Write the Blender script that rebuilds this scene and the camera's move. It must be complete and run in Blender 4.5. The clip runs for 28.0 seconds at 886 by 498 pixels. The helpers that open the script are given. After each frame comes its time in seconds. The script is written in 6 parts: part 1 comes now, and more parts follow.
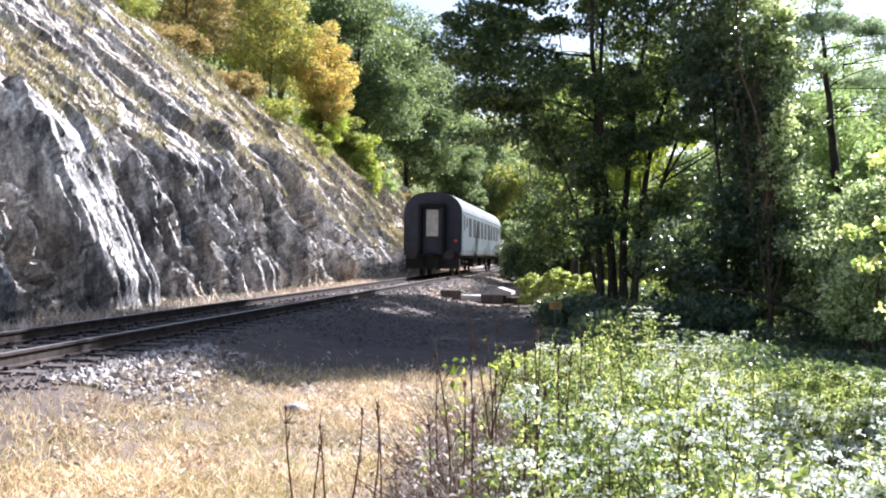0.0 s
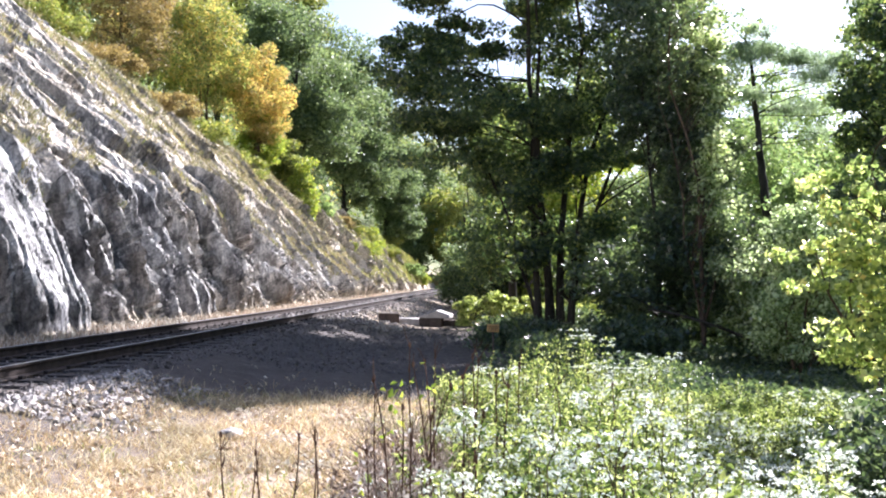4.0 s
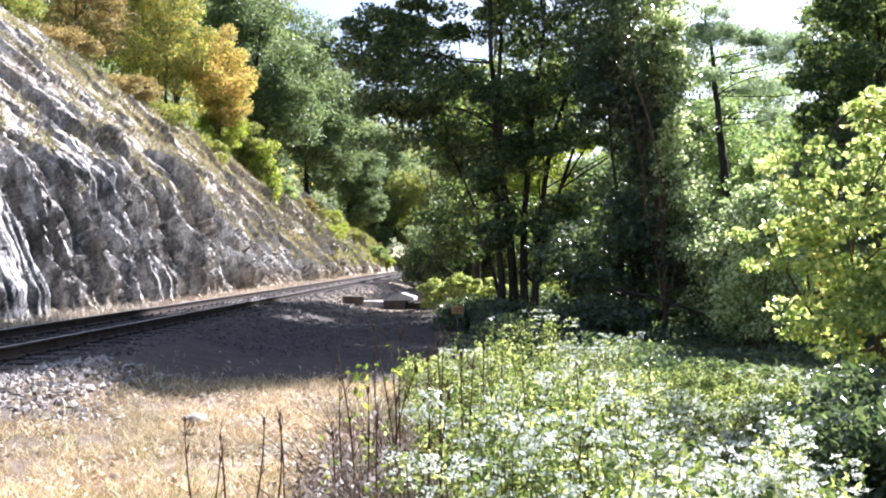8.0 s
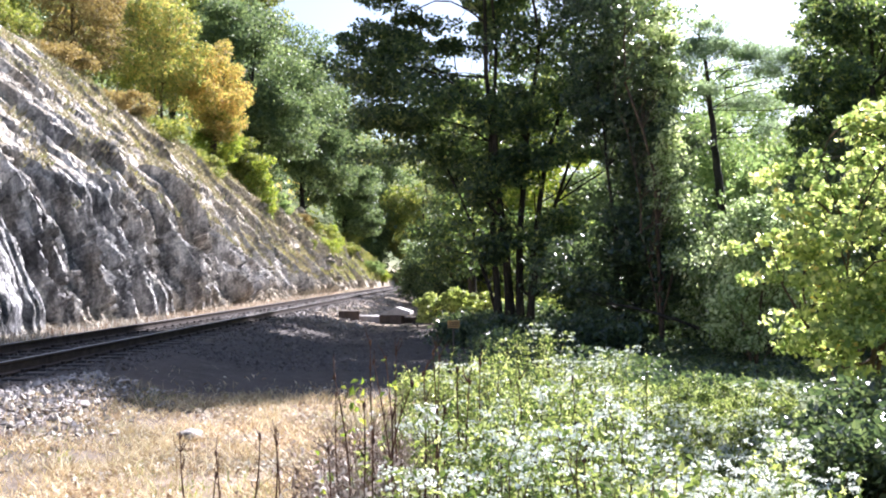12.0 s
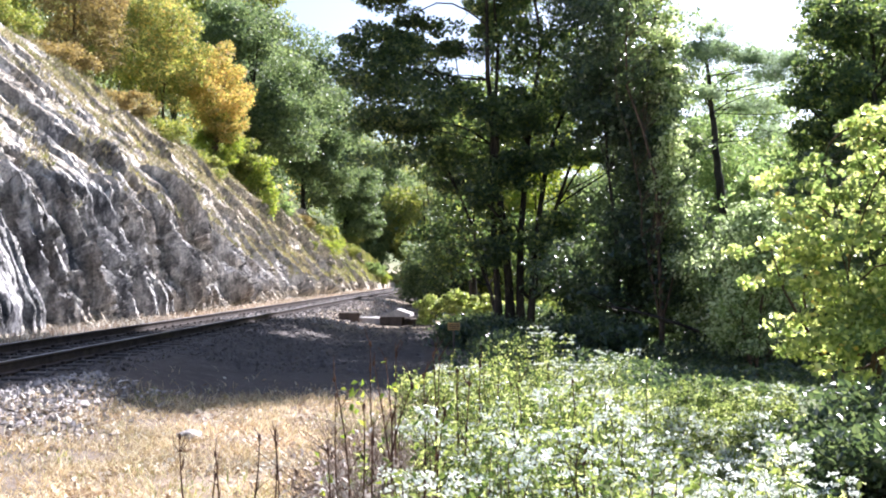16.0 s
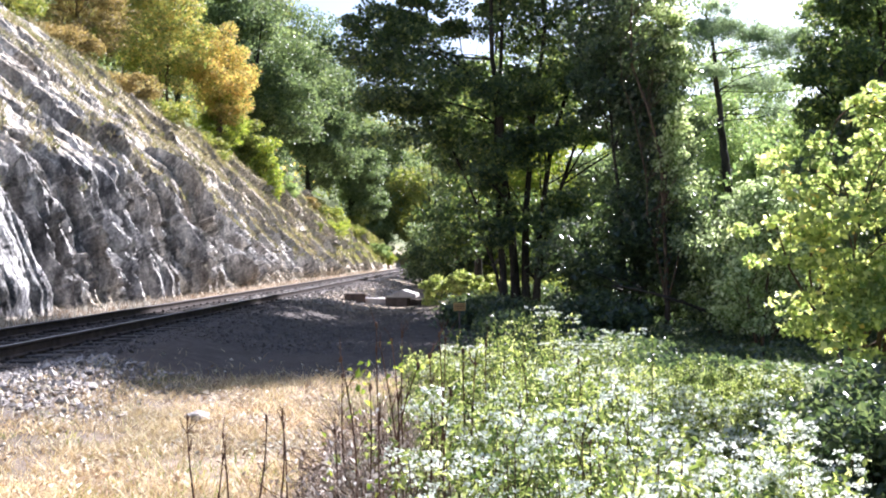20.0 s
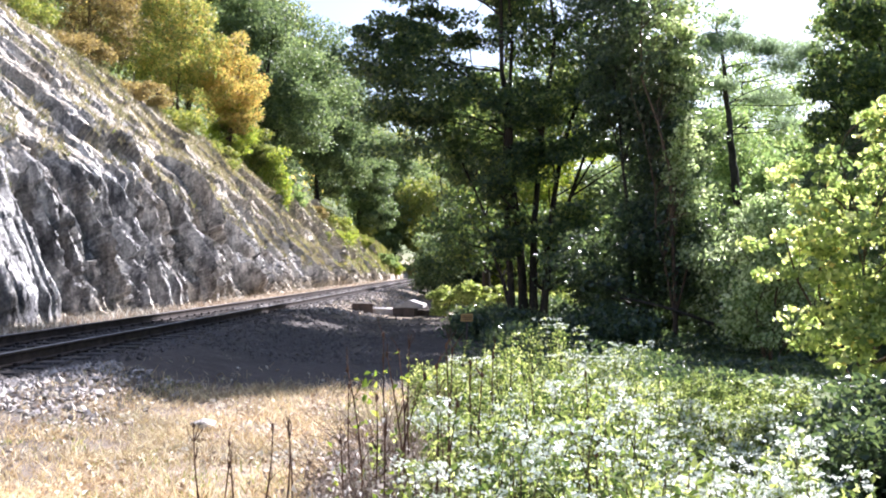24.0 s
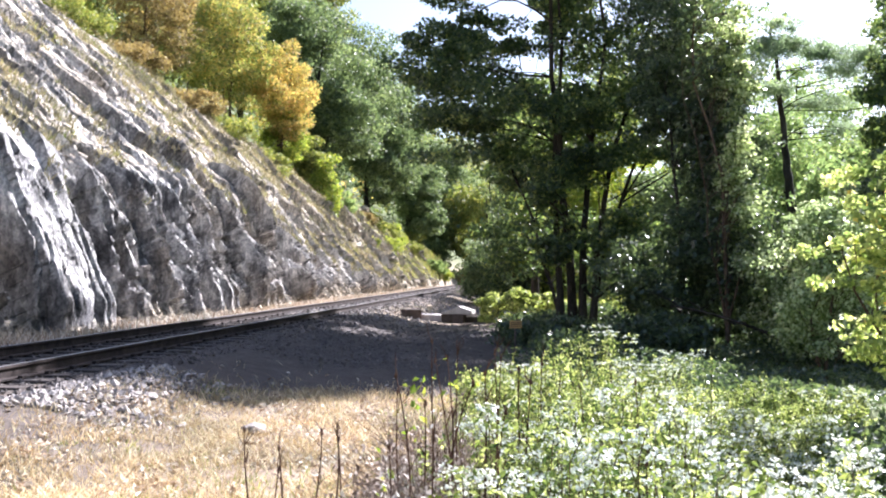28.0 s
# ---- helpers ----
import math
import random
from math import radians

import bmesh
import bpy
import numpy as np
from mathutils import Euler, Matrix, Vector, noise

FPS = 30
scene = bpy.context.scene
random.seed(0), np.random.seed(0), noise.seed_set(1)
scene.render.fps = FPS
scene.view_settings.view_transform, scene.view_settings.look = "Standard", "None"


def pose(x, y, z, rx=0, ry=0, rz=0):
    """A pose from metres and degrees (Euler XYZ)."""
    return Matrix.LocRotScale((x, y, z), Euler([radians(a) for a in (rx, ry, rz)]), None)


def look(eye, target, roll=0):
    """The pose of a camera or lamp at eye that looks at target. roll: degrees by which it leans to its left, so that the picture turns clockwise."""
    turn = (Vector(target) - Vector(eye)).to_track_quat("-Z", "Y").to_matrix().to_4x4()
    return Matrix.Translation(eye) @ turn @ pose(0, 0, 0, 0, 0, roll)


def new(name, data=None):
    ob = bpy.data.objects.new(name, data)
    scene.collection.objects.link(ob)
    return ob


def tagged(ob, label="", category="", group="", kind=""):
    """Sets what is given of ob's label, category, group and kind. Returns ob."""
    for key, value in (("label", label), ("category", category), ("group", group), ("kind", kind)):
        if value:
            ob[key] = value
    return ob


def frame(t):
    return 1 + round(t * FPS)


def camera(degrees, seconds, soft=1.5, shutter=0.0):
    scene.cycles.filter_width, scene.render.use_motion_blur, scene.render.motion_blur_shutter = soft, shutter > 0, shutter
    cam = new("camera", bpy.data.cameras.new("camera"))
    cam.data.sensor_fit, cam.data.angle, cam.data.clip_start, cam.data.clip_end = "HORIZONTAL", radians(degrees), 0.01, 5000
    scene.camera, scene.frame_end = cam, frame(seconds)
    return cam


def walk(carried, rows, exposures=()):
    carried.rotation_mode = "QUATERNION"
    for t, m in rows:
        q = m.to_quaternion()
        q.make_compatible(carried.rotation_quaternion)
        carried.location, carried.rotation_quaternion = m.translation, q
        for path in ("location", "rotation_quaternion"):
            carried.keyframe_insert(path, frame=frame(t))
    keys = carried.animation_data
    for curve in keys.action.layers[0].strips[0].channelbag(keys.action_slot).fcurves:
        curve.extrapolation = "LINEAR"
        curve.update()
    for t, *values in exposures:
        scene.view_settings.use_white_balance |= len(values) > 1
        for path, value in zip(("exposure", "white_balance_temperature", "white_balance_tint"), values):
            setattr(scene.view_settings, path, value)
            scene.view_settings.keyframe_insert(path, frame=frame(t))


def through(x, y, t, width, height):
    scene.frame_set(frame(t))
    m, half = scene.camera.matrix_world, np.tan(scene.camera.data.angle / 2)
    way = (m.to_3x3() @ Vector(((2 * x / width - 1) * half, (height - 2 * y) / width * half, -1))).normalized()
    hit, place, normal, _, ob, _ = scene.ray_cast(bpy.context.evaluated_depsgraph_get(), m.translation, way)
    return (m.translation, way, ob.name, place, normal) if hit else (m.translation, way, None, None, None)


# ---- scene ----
# ---- camera ----
EYE = (0.0, 0.0, 1.6)
cam = camera(49.34, 28.0, soft=2.0)
TURNS = [
    (0, 90.274, -0.639, 5.810), (0.5, 90.675, -0.254, 5.484), (1, 90.431, -0.429, 4.948), (1.5, 90.580, -0.470, 4.106), 
    (2, 91.591, -1.173, 3.278), (2.5, 91.749, -1.169, 2.484), (4.5, 91.568, -0.294, 1.902), (5, 91.127, -0.503, 0.581), 
    (5.5, 91.719, -0.517, -0.484), (6, 90.847, -0.322, -0.351), (6.5, 90.896, -0.343, 0.062), (7, 90.621, -0.251, 0.196), 
    (7.5, 90.271, -0.383, 0.005), (8, 90.638, -0.000, -0.000), (8.5, 91.674, -0.004, -0.245), (9, 91.859, 0.247, 0.320), 
    (9.5, 91.604, 0.253, 0.584), (10, 91.310, 0.263, 0.744), (10.5, 91.362, 0.068, 0.508), (11, 91.713, 0.251, 0.082), 
    (11.5, 91.649, 0.190, -0.229), (13.5, 91.055, 0.111, -0.227), (14, 91.101, 0.223, 0.083), (14.5, 91.326, -0.156, 0.622), 
    (15, 91.258, 0.083, 0.487), (15.5, 91.431, 0.011, 0.082), (16, 91.609, -0.149, -0.213), (16.5, 91.204, -0.049, -0.208), 
    (17, 91.128, 0.126, -0.016), (17.5, 90.774, -0.133, -0.168), (18, 90.605, -0.128, 0.145), (18.5, 90.477, -0.002, 0.045), 
    (19, 90.493, 0.095, -0.014), (19.5, 90.341, 0.069, 0.091), (20, 90.452, 0.212, 0.102), (20.5, 90.602, 0.207, 0.363), 
    (21, 90.993, 0.107, 0.597), (21.5, 91.362, -0.137, 0.814), (23.5, 90.990, -0.161, 0.833), (24, 91.084, -0.366, 0.568), 
    (24.5, 91.108, -0.330, 0.812), (25, 91.047, -0.672, 1.046), (25.5, 91.136, -0.385, 1.709), (26, 90.643, -0.580, 2.147), 
    (26.5, 90.558, -0.526, 2.208), (27, 90.747, -0.491, 3.078), (27.5, 91.141, -0.438, 3.318), (28, 91.439, -0.619, 3.462),
]
walk(cam, [(t, pose(*EYE, rx, ry, rz)) for t, rx, ry, rz in TURNS], exposures=[(0.0, 1.80, 5960, 18), (2.5, 1.82, 5960, 18), (6.0, 1.88, 5960, 18), (9.0, 1.84, 5960, 18), (25.0, 1.86, 5960, 18), (26.0, 1.96, 5960, 18), (27.0, 1.98, 5960, 18), (28.0, 1.86, 5960, 18)])

# ---- daylight ----
SUN_HEIGHT, SUN_TURN = radians(42), radians(36)
world = bpy.data.worlds.new("sky")
scene.world = world
world.use_nodes = True
sky = world.node_tree.nodes.new("ShaderNodeTexSky")
sky.sky_type, sky.sun_disc = "NISHITA", False
sky.sun_elevation, sky.sun_rotation = SUN_HEIGHT, SUN_TURN
sky.altitude, sky.air_density, sky.dust_density = 500, 1.0, 2.6
back = world.node_tree.nodes["Background"]
back.inputs["Strength"].default_value = 0.068
world.node_tree.links.new(sky.outputs["Color"], back.inputs["Color"])
sun = new("sun", bpy.data.lights.new("sun", "SUN"))
sun.data.energy, sun.data.angle, sun.data.color = 5.0, radians(0.5), (1.0, 0.96, 0.93)
sun_way = Vector((math.sin(SUN_TURN) * math.cos(SUN_HEIGHT), math.cos(SUN_TURN) * math.cos(SUN_HEIGHT), math.sin(SUN_HEIGHT)))
sun.matrix_world = look(sun_way * 60, (0, 0, 0))

rng = np.random.default_rng(7)


# ---- materials ----
def blank(name):
    m = bpy.data.materials.new(name)
    m.use_nodes = True
    nt = m.node_tree
    bsdf = nt.nodes["Principled BSDF"]
    return m, nt, bsdf


def ramp(nt, stops):
    r = nt.nodes.new("ShaderNodeValToRGB")
    els = r.color_ramp.elements
    while len(els) < len(stops):
        els.new(0.5)
    for el, (p, c) in zip(els, stops):
        el.position, el.color = p, (*c, 1)
    return r


def noise_node(nt, scale, detail=6, rough=0.6, stretch=(1, 1, 1), coords="Object"):
    tc = nt.nodes.new("ShaderNodeTexCoord")
    mp = nt.nodes.new("ShaderNodeMapping")
    mp.inputs["Scale"].default_value = stretch
    n = nt.nodes.new("ShaderNodeTexNoise")
    n.inputs["Scale"].default_value, n.inputs["Detail"].default_value, n.inputs["Roughness"].default_value = scale, detail, rough
    nt.links.new(tc.outputs[coords], mp.inputs["Vector"])
    nt.links.new(mp.outputs["Vector"], n.inputs["Vector"])
    return n


def mixed(nt, a, b, fac, mode="MIX"):
    """Colour sockets a and b mixed by a value socket or number."""
    mx = nt.nodes.new("ShaderNodeMix")
    mx.data_type, mx.blend_type = "RGBA", mode
    for sock, val in ((mx.inputs[6], a), (mx.inputs[7], b), (mx.inputs[0], fac)):
        if isinstance(val, (tuple, float, int)):
            sock.default_value = (*val, 1) if isinstance(val, tuple) else val
        else:
            nt.links.new(val, sock)
    return mx.outputs[2]


def bumped(nt, bsdf, height, strength, distance):
    b = nt.nodes.new("ShaderNodeBump")
    b.inputs["Strength"].default_value, b.inputs["Distance"].default_value = strength, distance
    nt.links.new(height, b.inputs["Height"])
    nt.links.new(b.outputs["Normal"], bsdf.inputs["Normal"])


def rough_mat(name, stops, scale, rough=0.9, bump=0.5, depth=0.02, stretch=(1, 1, 1), fine=8, grain=0.35, metal=0.0, vary=0.0):
    """A surface of two scales: broad patches by the ramp, fine grain over it, relief from both."""
    m, nt, bsdf = blank(name)
    n1 = noise_node(nt, scale, 8, 0.62, stretch)
    n2 = noise_node(nt, scale * fine, 6, 0.7, stretch)
    r = ramp(nt, stops)
    nt.links.new(n1.outputs["Fac"], r.inputs["Fac"])
    g = ramp(nt, [(0.3, (1 - grain,) * 3), (0.7, (1 + grain,) * 3)])
    nt.links.new(n2.outputs["Fac"], g.inputs["Fac"])
    col = mixed(nt, r.outputs["Color"], g.outputs["Color"], 1.0, "MULTIPLY")
    if vary:
        oi = nt.nodes.new("ShaderNodeObjectInfo")
        v = ramp(nt, [(0.0, (1 - vary,) * 3), (1.0, (1 + vary,) * 3)])
        nt.links.new(oi.outputs["Random"], v.inputs["Fac"])
        col = mixed(nt, col, v.outputs["Color"], 1.0, "MULTIPLY")
    nt.links.new(col, bsdf.inputs["Base Color"])
    bsdf.inputs["Roughness"].default_value, bsdf.inputs["Metallic"].default_value = rough, metal
    bsdf.inputs["Specular IOR Level"].default_value = 0.5 if rough < 0.7 else 0.25
    bumped(nt, bsdf, mixed(nt, n1.outputs["Color"], n2.outputs["Color"], 0.5), bump, depth)
    return m


def leaf_mat(name, stops, through=0.45, rough=0.45, spec=0.5, glow=1.35, tint=(1.0, 1.05, 0.5)):
    """Leaves: each one takes its own tint; light passes through them."""
    m, nt, bsdf = blank(name)
    geo = nt.nodes.new("ShaderNodeNewGeometry")
    r = ramp(nt, stops)
    nt.links.new(geo.outputs["Random Per Island"], r.inputs["Fac"])
    n = noise_node(nt, 0.55, 3, 0.5)
    v = ramp(nt, [(0.3, (0.7, 0.75, 0.7)), (0.7, (1.25, 1.2, 1.1))])
    nt.links.new(n.outputs["Fac"], v.inputs["Fac"])
    col = mixed(nt, r.outputs["Color"], v.outputs["Color"], 1.0, "MULTIPLY")
    nt.links.new(col, bsdf.inputs["Base Color"])
    bsdf.inputs["Roughness"].default_value = rough
    bsdf.inputs["Specular IOR Level"].default_value = spec
    tr = nt.nodes.new("ShaderNodeBsdfTranslucent")
    warm = mixed(nt, col, tuple(glow * q for q in tint), 1.0, "MULTIPLY")
    nt.links.new(warm, tr.inputs["Color"])
    mx = nt.nodes.new("ShaderNodeMixShader")
    mx.inputs[0].default_value = through
    nt.links.new(bsdf.outputs[0], mx.inputs[1])
    nt.links.new(tr.outputs[0], mx.inputs[2])
    nt.links.new(mx.outputs[0], nt.nodes["Material Output"].inputs["Surface"])
    return m


def plain(name, colour, rough=0.6, metal=0.0, dirt=0.25, scale=3.0, emit=0.0):
    m, nt, bsdf = blank(name)
    n = noise_node(nt, scale, 8, 0.65)
    d = ramp(nt, [(0.35, tuple(c * (1 - dirt) for c in colour)), (0.65, colour)])
    nt.links.new(n.outputs["Fac"], d.inputs["Fac"])
    nt.links.new(d.outputs["Color"], bsdf.inputs["Base Color"])
    bsdf.inputs["Roughness"].default_value, bsdf.inputs["Metallic"].default_value = rough, metal
    bsdf.inputs["Specular IOR Level"].default_value = 0.5 if rough < 0.5 else 0.2
    if emit:
        bsdf.inputs["Emission Color"].default_value = (*colour, 1)
        bsdf.inputs["Emission Strength"].default_value = emit
    bumped(nt, bsdf, n.outputs["Fac"], 0.15, 0.01)
    return m


M_BARK = rough_mat("bark", [(0.35, (0.016, 0.013, 0.010)), (0.65, (0.06, 0.05, 0.04))], 4, bump=0.9, depth=0.03, stretch=(1, 1, 0.25))
M_TWIG = rough_mat("twig", [(0.35, (0.05, 0.032, 0.022)), (0.65, (0.15, 0.10, 0.07))], 9, bump=0.4)
M_DEAD = rough_mat("dead_stem", [(0.35, (0.045, 0.024, 0.016)), (0.65, (0.16, 0.09, 0.06))], 9, bump=0.4)
M_STRAW = rough_mat("withered_stem", [(0.35, (0.14, 0.095, 0.07)), (0.65, (0.52, 0.44, 0.36))], 3, bump=0.4)
M_RAIL_TOP = rough_mat("worn_rail_steel", [(0.3, (0.20, 0.19, 0.185)), (0.7, (0.42, 0.40, 0.39))], 3, rough=0.5, bump=0.1, metal=0.9, stretch=(1, 0.1, 1))
M_RAIL = rough_mat("rusty_rail", [(0.3, (0.022, 0.018, 0.017)), (0.7, (0.07, 0.053, 0.046))], 5, rough=0.85, bump=0.3)
M_SLEEPER = rough_mat("sleeper", [(0.3, (0.03, 0.026, 0.024)), (0.7, (0.10, 0.085, 0.075))], 5, bump=0.7, stretch=(0.3, 2, 1), vary=0.3)
M_STONE = rough_mat("ballast_stone", [(0.32, (0.10, 0.09, 0.083)), (0.5, (0.34, 0.31, 0.285)), (0.7, (0.64, 0.59, 0.55))], 9, bump=0.5)
M_GRAVEL = rough_mat("dark_gravel", [(0.3, (0.05, 0.045, 0.043)), (0.7, (0.20, 0.175, 0.16))], 9, bump=0.5)
M_BLOCK = rough_mat("old_concrete", [(0.3, (0.045, 0.034, 0.028)), (0.7, (0.13, 0.10, 0.085))], 4, bump=0.6)
M_SLAB = rough_mat("pale_slab", [(0.3, (0.36, 0.33, 0.31)), (0.7, (0.58, 0.54, 0.52))], 4, bump=0.3)

L_TREE = leaf_mat("broad_leaf", [(0.0, (0.034, 0.056, 0.042)), (0.5, (0.060, 0.094, 0.062)), (0.85, (0.115, 0.16, 0.09)), (1.0, (0.30, 0.33, 0.17))], 0.46, 0.36, 0.55, 2.6, (1.08, 1.04, 0.45))
L_DENSE = leaf_mat("dense_leaf", [(0.0, (0.028, 0.046, 0.034)), (0.6, (0.050, 0.078, 0.050)), (1.0, (0.12, 0.155, 0.10))], 0.32, 0.30, 0.6, 3.0, (1.08, 1.04, 0.55))
# whitish leaf colour that carries the glare of the sun
L_PALE = leaf_mat("sunlit_pale_leaf", [(0.0, (0.10, 0.14, 0.06)), (0.5, (0.29, 0.35, 0.17)), (1.0, (0.72, 0.74, 0.60))], 0.5, 0.26, 0.9, 1.7, (1.0, 1.04, 0.8))
L_GOLD = leaf_mat("autumn_leaf", [(0.0, (0.16, 0.17, 0.07)), (0.25, (0.36, 0.36, 0.13)), (0.55, (0.54, 0.45, 0.18)), (0.85, (0.60, 0.42, 0.19)), (1.0, (0.50, 0.27, 0.13))], 0.5, 0.6, 0.4, 1.4, (1.0, 0.97, 0.62))
L_YELLOW = leaf_mat("yellowing_leaf", [(0.0, (0.10, 0.14, 0.06)), (0.3, (0.22, 0.27, 0.10)), (0.6, (0.38, 0.38, 0.15)), (0.85, (0.48, 0.40, 0.17)), (1.0, (0.52, 0.33, 0.15))], 0.48, 0.55, 0.4, 1.4, (1.0, 1.0, 0.55))
L_LIME = leaf_mat("lime_leaf", [(0.0, (0.14, 0.20, 0.04)), (0.6, (0.28, 0.34, 0.08)), (1.0, (0.46, 0.43, 0.12))], 0.5, 0.5, 0.5, 1.4, (1.0, 1.05, 0.55))
L_OLIVE = leaf_mat("olive_leaf", [(0.0, (0.11, 0.14, 0.05)), (0.6, (0.22, 0.25, 0.085)), (1.0, (0.36, 0.32, 0.12))], 0.48, 0.5, 0.5, 1.4, (1.0, 1.05, 0.55))
L_BROWN = leaf_mat("brown_leaf", [(0.0, (0.20, 0.155, 0.085)), (0.6, (0.32, 0.26, 0.13)), (1.0, (0.42, 0.37, 0.17))], 0.42, 0.6, 0.4, 1.2, (1.0, 0.92, 0.65))
L_FOREST = leaf_mat("forest_leaf", [(0.0, (0.075, 0.11, 0.06)), (0.6, (0.145, 0.195, 0.095)), (1.0, (0.27, 0.33, 0.155))], 0.42, 0.5, 0.5, 1.55, (1.0, 1.02, 0.8))
L_VALLEY = leaf_mat("valley_leaf", [(0.0, (0.12, 0.18, 0.08)), (0.6, (0.22, 0.29, 0.12)), (1.0, (0.36, 0.40, 0.18))], 0.5, 0.55, 0.4, 1.6, (1.0, 1.06, 0.82))
# needle colour lightened to suggest haze across the valley
L_PINE = leaf_mat("hazed_pine_needles", [(0.0, (0.15, 0.20, 0.15)), (1.0, (0.32, 0.38, 0.27))], 0.55, 0.5, 0.5, 1.6, (1.0, 1.05, 0.8))
L_WEED = leaf_mat("weed_leaf", [(0.0, (0.035, 0.065, 0.028)), (0.45, (0.15, 0.19, 0.07)), (0.8, (0.40, 0.43, 0.19)), (1.0, (0.62, 0.63, 0.40))], 0.42, 0.42, 0.5, 1.6, (1.0, 1.06, 0.62))
L_BLOOM = leaf_mat("pale_bloom", [(0.0, (0.58, 0.62, 0.59)), (1.0, (0.82, 0.85, 0.86))], 0.4, 0.5, 0.5, 1.0, (1.0, 1.02, 0.98))
L_HAZEL = leaf_mat("hazel_leaf", [(0.0, (0.12, 0.18, 0.065)), (0.5, (0.28, 0.34, 0.15)), (0.85, (0.50, 0.54, 0.26)), (0.97, (0.78, 0.77, 0.52)), (1.0, (0.66, 0.46, 0.14))], 0.55, 0.34, 0.8, 1.75, (1.05, 1.03, 0.68))
L_DRY = leaf_mat("dry_grass", [(0.0, (0.24, 0.165, 0.09)), (0.45, (0.53, 0.42, 0.265)), (0.88, (0.86, 0.76, 0.58)), (1.0, (0.30, 0.31, 0.12))], 0.3, 0.7, 0.3, 1.1, (1.0, 0.92, 0.8))
# leaf colour brightened to look fully sunlit
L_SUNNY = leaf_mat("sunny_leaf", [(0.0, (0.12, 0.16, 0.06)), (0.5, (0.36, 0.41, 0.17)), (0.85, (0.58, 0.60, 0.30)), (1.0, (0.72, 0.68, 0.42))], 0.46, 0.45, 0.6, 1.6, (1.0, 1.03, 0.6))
L_LEDGE = leaf_mat("ledge_grass", [(0.0, (0.16, 0.14, 0.09)), (0.5, (0.36, 0.325, 0.22)), (0.85, (0.56, 0.515, 0.39)), (1.0, (0.26, 0.30, 0.12))], 0.3, 0.8, 0.15, 1.0, (1.0, 0.95, 0.75))
L_LITTER = leaf_mat("leaf_litter", [(0.0, (0.25, 0.16, 0.105)), (0.4, (0.55, 0.45, 0.36)), (1.0, (0.88, 0.84, 0.79))], 0.15, 0.7, 0.2, 1.0, (1.0, 0.95, 0.9))
L_WITHER = leaf_mat("withered_leaf", [(0.0, (0.09, 0.06, 0.045)), (0.5, (0.46, 0.39, 0.36)), (1.0, (0.88, 0.84, 0.85))], 0.15, 0.7, 0.2, 1.0, (1.0, 0.95, 0.9))


# ---- mesh tools ----
def mesh_of(name, co, faces, mats, smooth=False, slots=None):
    """A mesh from vertex and face arrays (faces all of one length)."""
    co, faces = np.asarray(co, np.float32), np.asarray(faces, np.int32)
    me = bpy.data.meshes.new(name)
    k = faces.shape[1]
    me.vertices.add(len(co))
    me.vertices.foreach_set("co", co.ravel())
    me.loops.add(faces.size)
    me.loops.foreach_set("vertex_index", faces.ravel())
    me.polygons.add(len(faces))
    me.polygons.foreach_set("loop_start", np.arange(0, faces.size, k, dtype=np.int32))
    me.polygons.foreach_set("use_smooth", np.full(len(faces), smooth, dtype=bool))
    for m in mats if isinstance(mats, (list, tuple)) else [mats]:
        me.materials.append(m)
    if slots is not None:
        me.polygons.foreach_set("material_index", np.asarray(slots, np.int32))
    me.update(calc_edges=True)
    me.validate()
    return me


def put(name, mesh, parent=None, label="", kind=""):
    ob = new(name, mesh)
    ob.parent = parent
    return tagged(ob, label, kind=kind)


def part(name, bm, material, parent, label=""):
    """Links a bmesh as one mesh object under a thing or part."""
    me = bpy.data.meshes.new(name)
    bm.to_mesh(me)
    bm.free()
    me.materials.append(material)
    return put(name, me, parent, label)


def thing(name, label, category, m=None, group="", kind=""):
    ob = new(name)
    ob.empty_display_size = 0.2
    if m is not None:
        ob.matrix_basis = m
    return tagged(ob, label, category, group, kind)


def box(sx, sy, sz, x=0, y=0, z=0, bevel=0.0, bm=None):
    bm = bm or bmesh.new()
    made = bmesh.ops.create_cube(bm, size=1.0, matrix=Matrix.Translation((x, y, z)) @ Matrix.Diagonal((sx, sy, sz, 1)))
    if bevel:
        edges = list({e for v in made["verts"] for e in v.link_edges})
        bmesh.ops.bevel(bm, geom=edges, offset=bevel, segments=2, affect="EDGES", profile=0.6)
    return bm


def drum(r, depth, m, bm=None, seg=20, r2=None):
    bm = bm or bmesh.new()
    bmesh.ops.create_cone(bm, cap_ends=True, segments=seg, radius1=r, radius2=r if r2 is None else r2, depth=depth, matrix=m)
    return bm


def hash2(i, j, k):
    h = (i.astype(np.int64) * 374761393 + j.astype(np.int64) * 668265263 + k * 974634777) & 0x7FFFFFFF
    h = ((h ^ (h >> 13)) * 1274126177) & 0x7FFFFFFF
    return ((h ^ (h >> 16)) & 0xFFFF) / 65535.0


def vnoise(x, y, k=0):
    """Smooth value noise in -1..1."""
    xi, yi = np.floor(x), np.floor(y)
    fx, fy = x - xi, y - yi
    fx, fy = fx * fx * (3 - 2 * fx), fy * fy * (3 - 2 * fy)
    a, b = hash2(xi, yi, k), hash2(xi + 1, yi, k)
    c, d = hash2(xi, yi + 1, k), hash2(xi + 1, yi + 1, k)
    return 2 * ((a * (1 - fx) + b * fx) * (1 - fy) + (c * (1 - fx) + d * fx) * fy) - 1


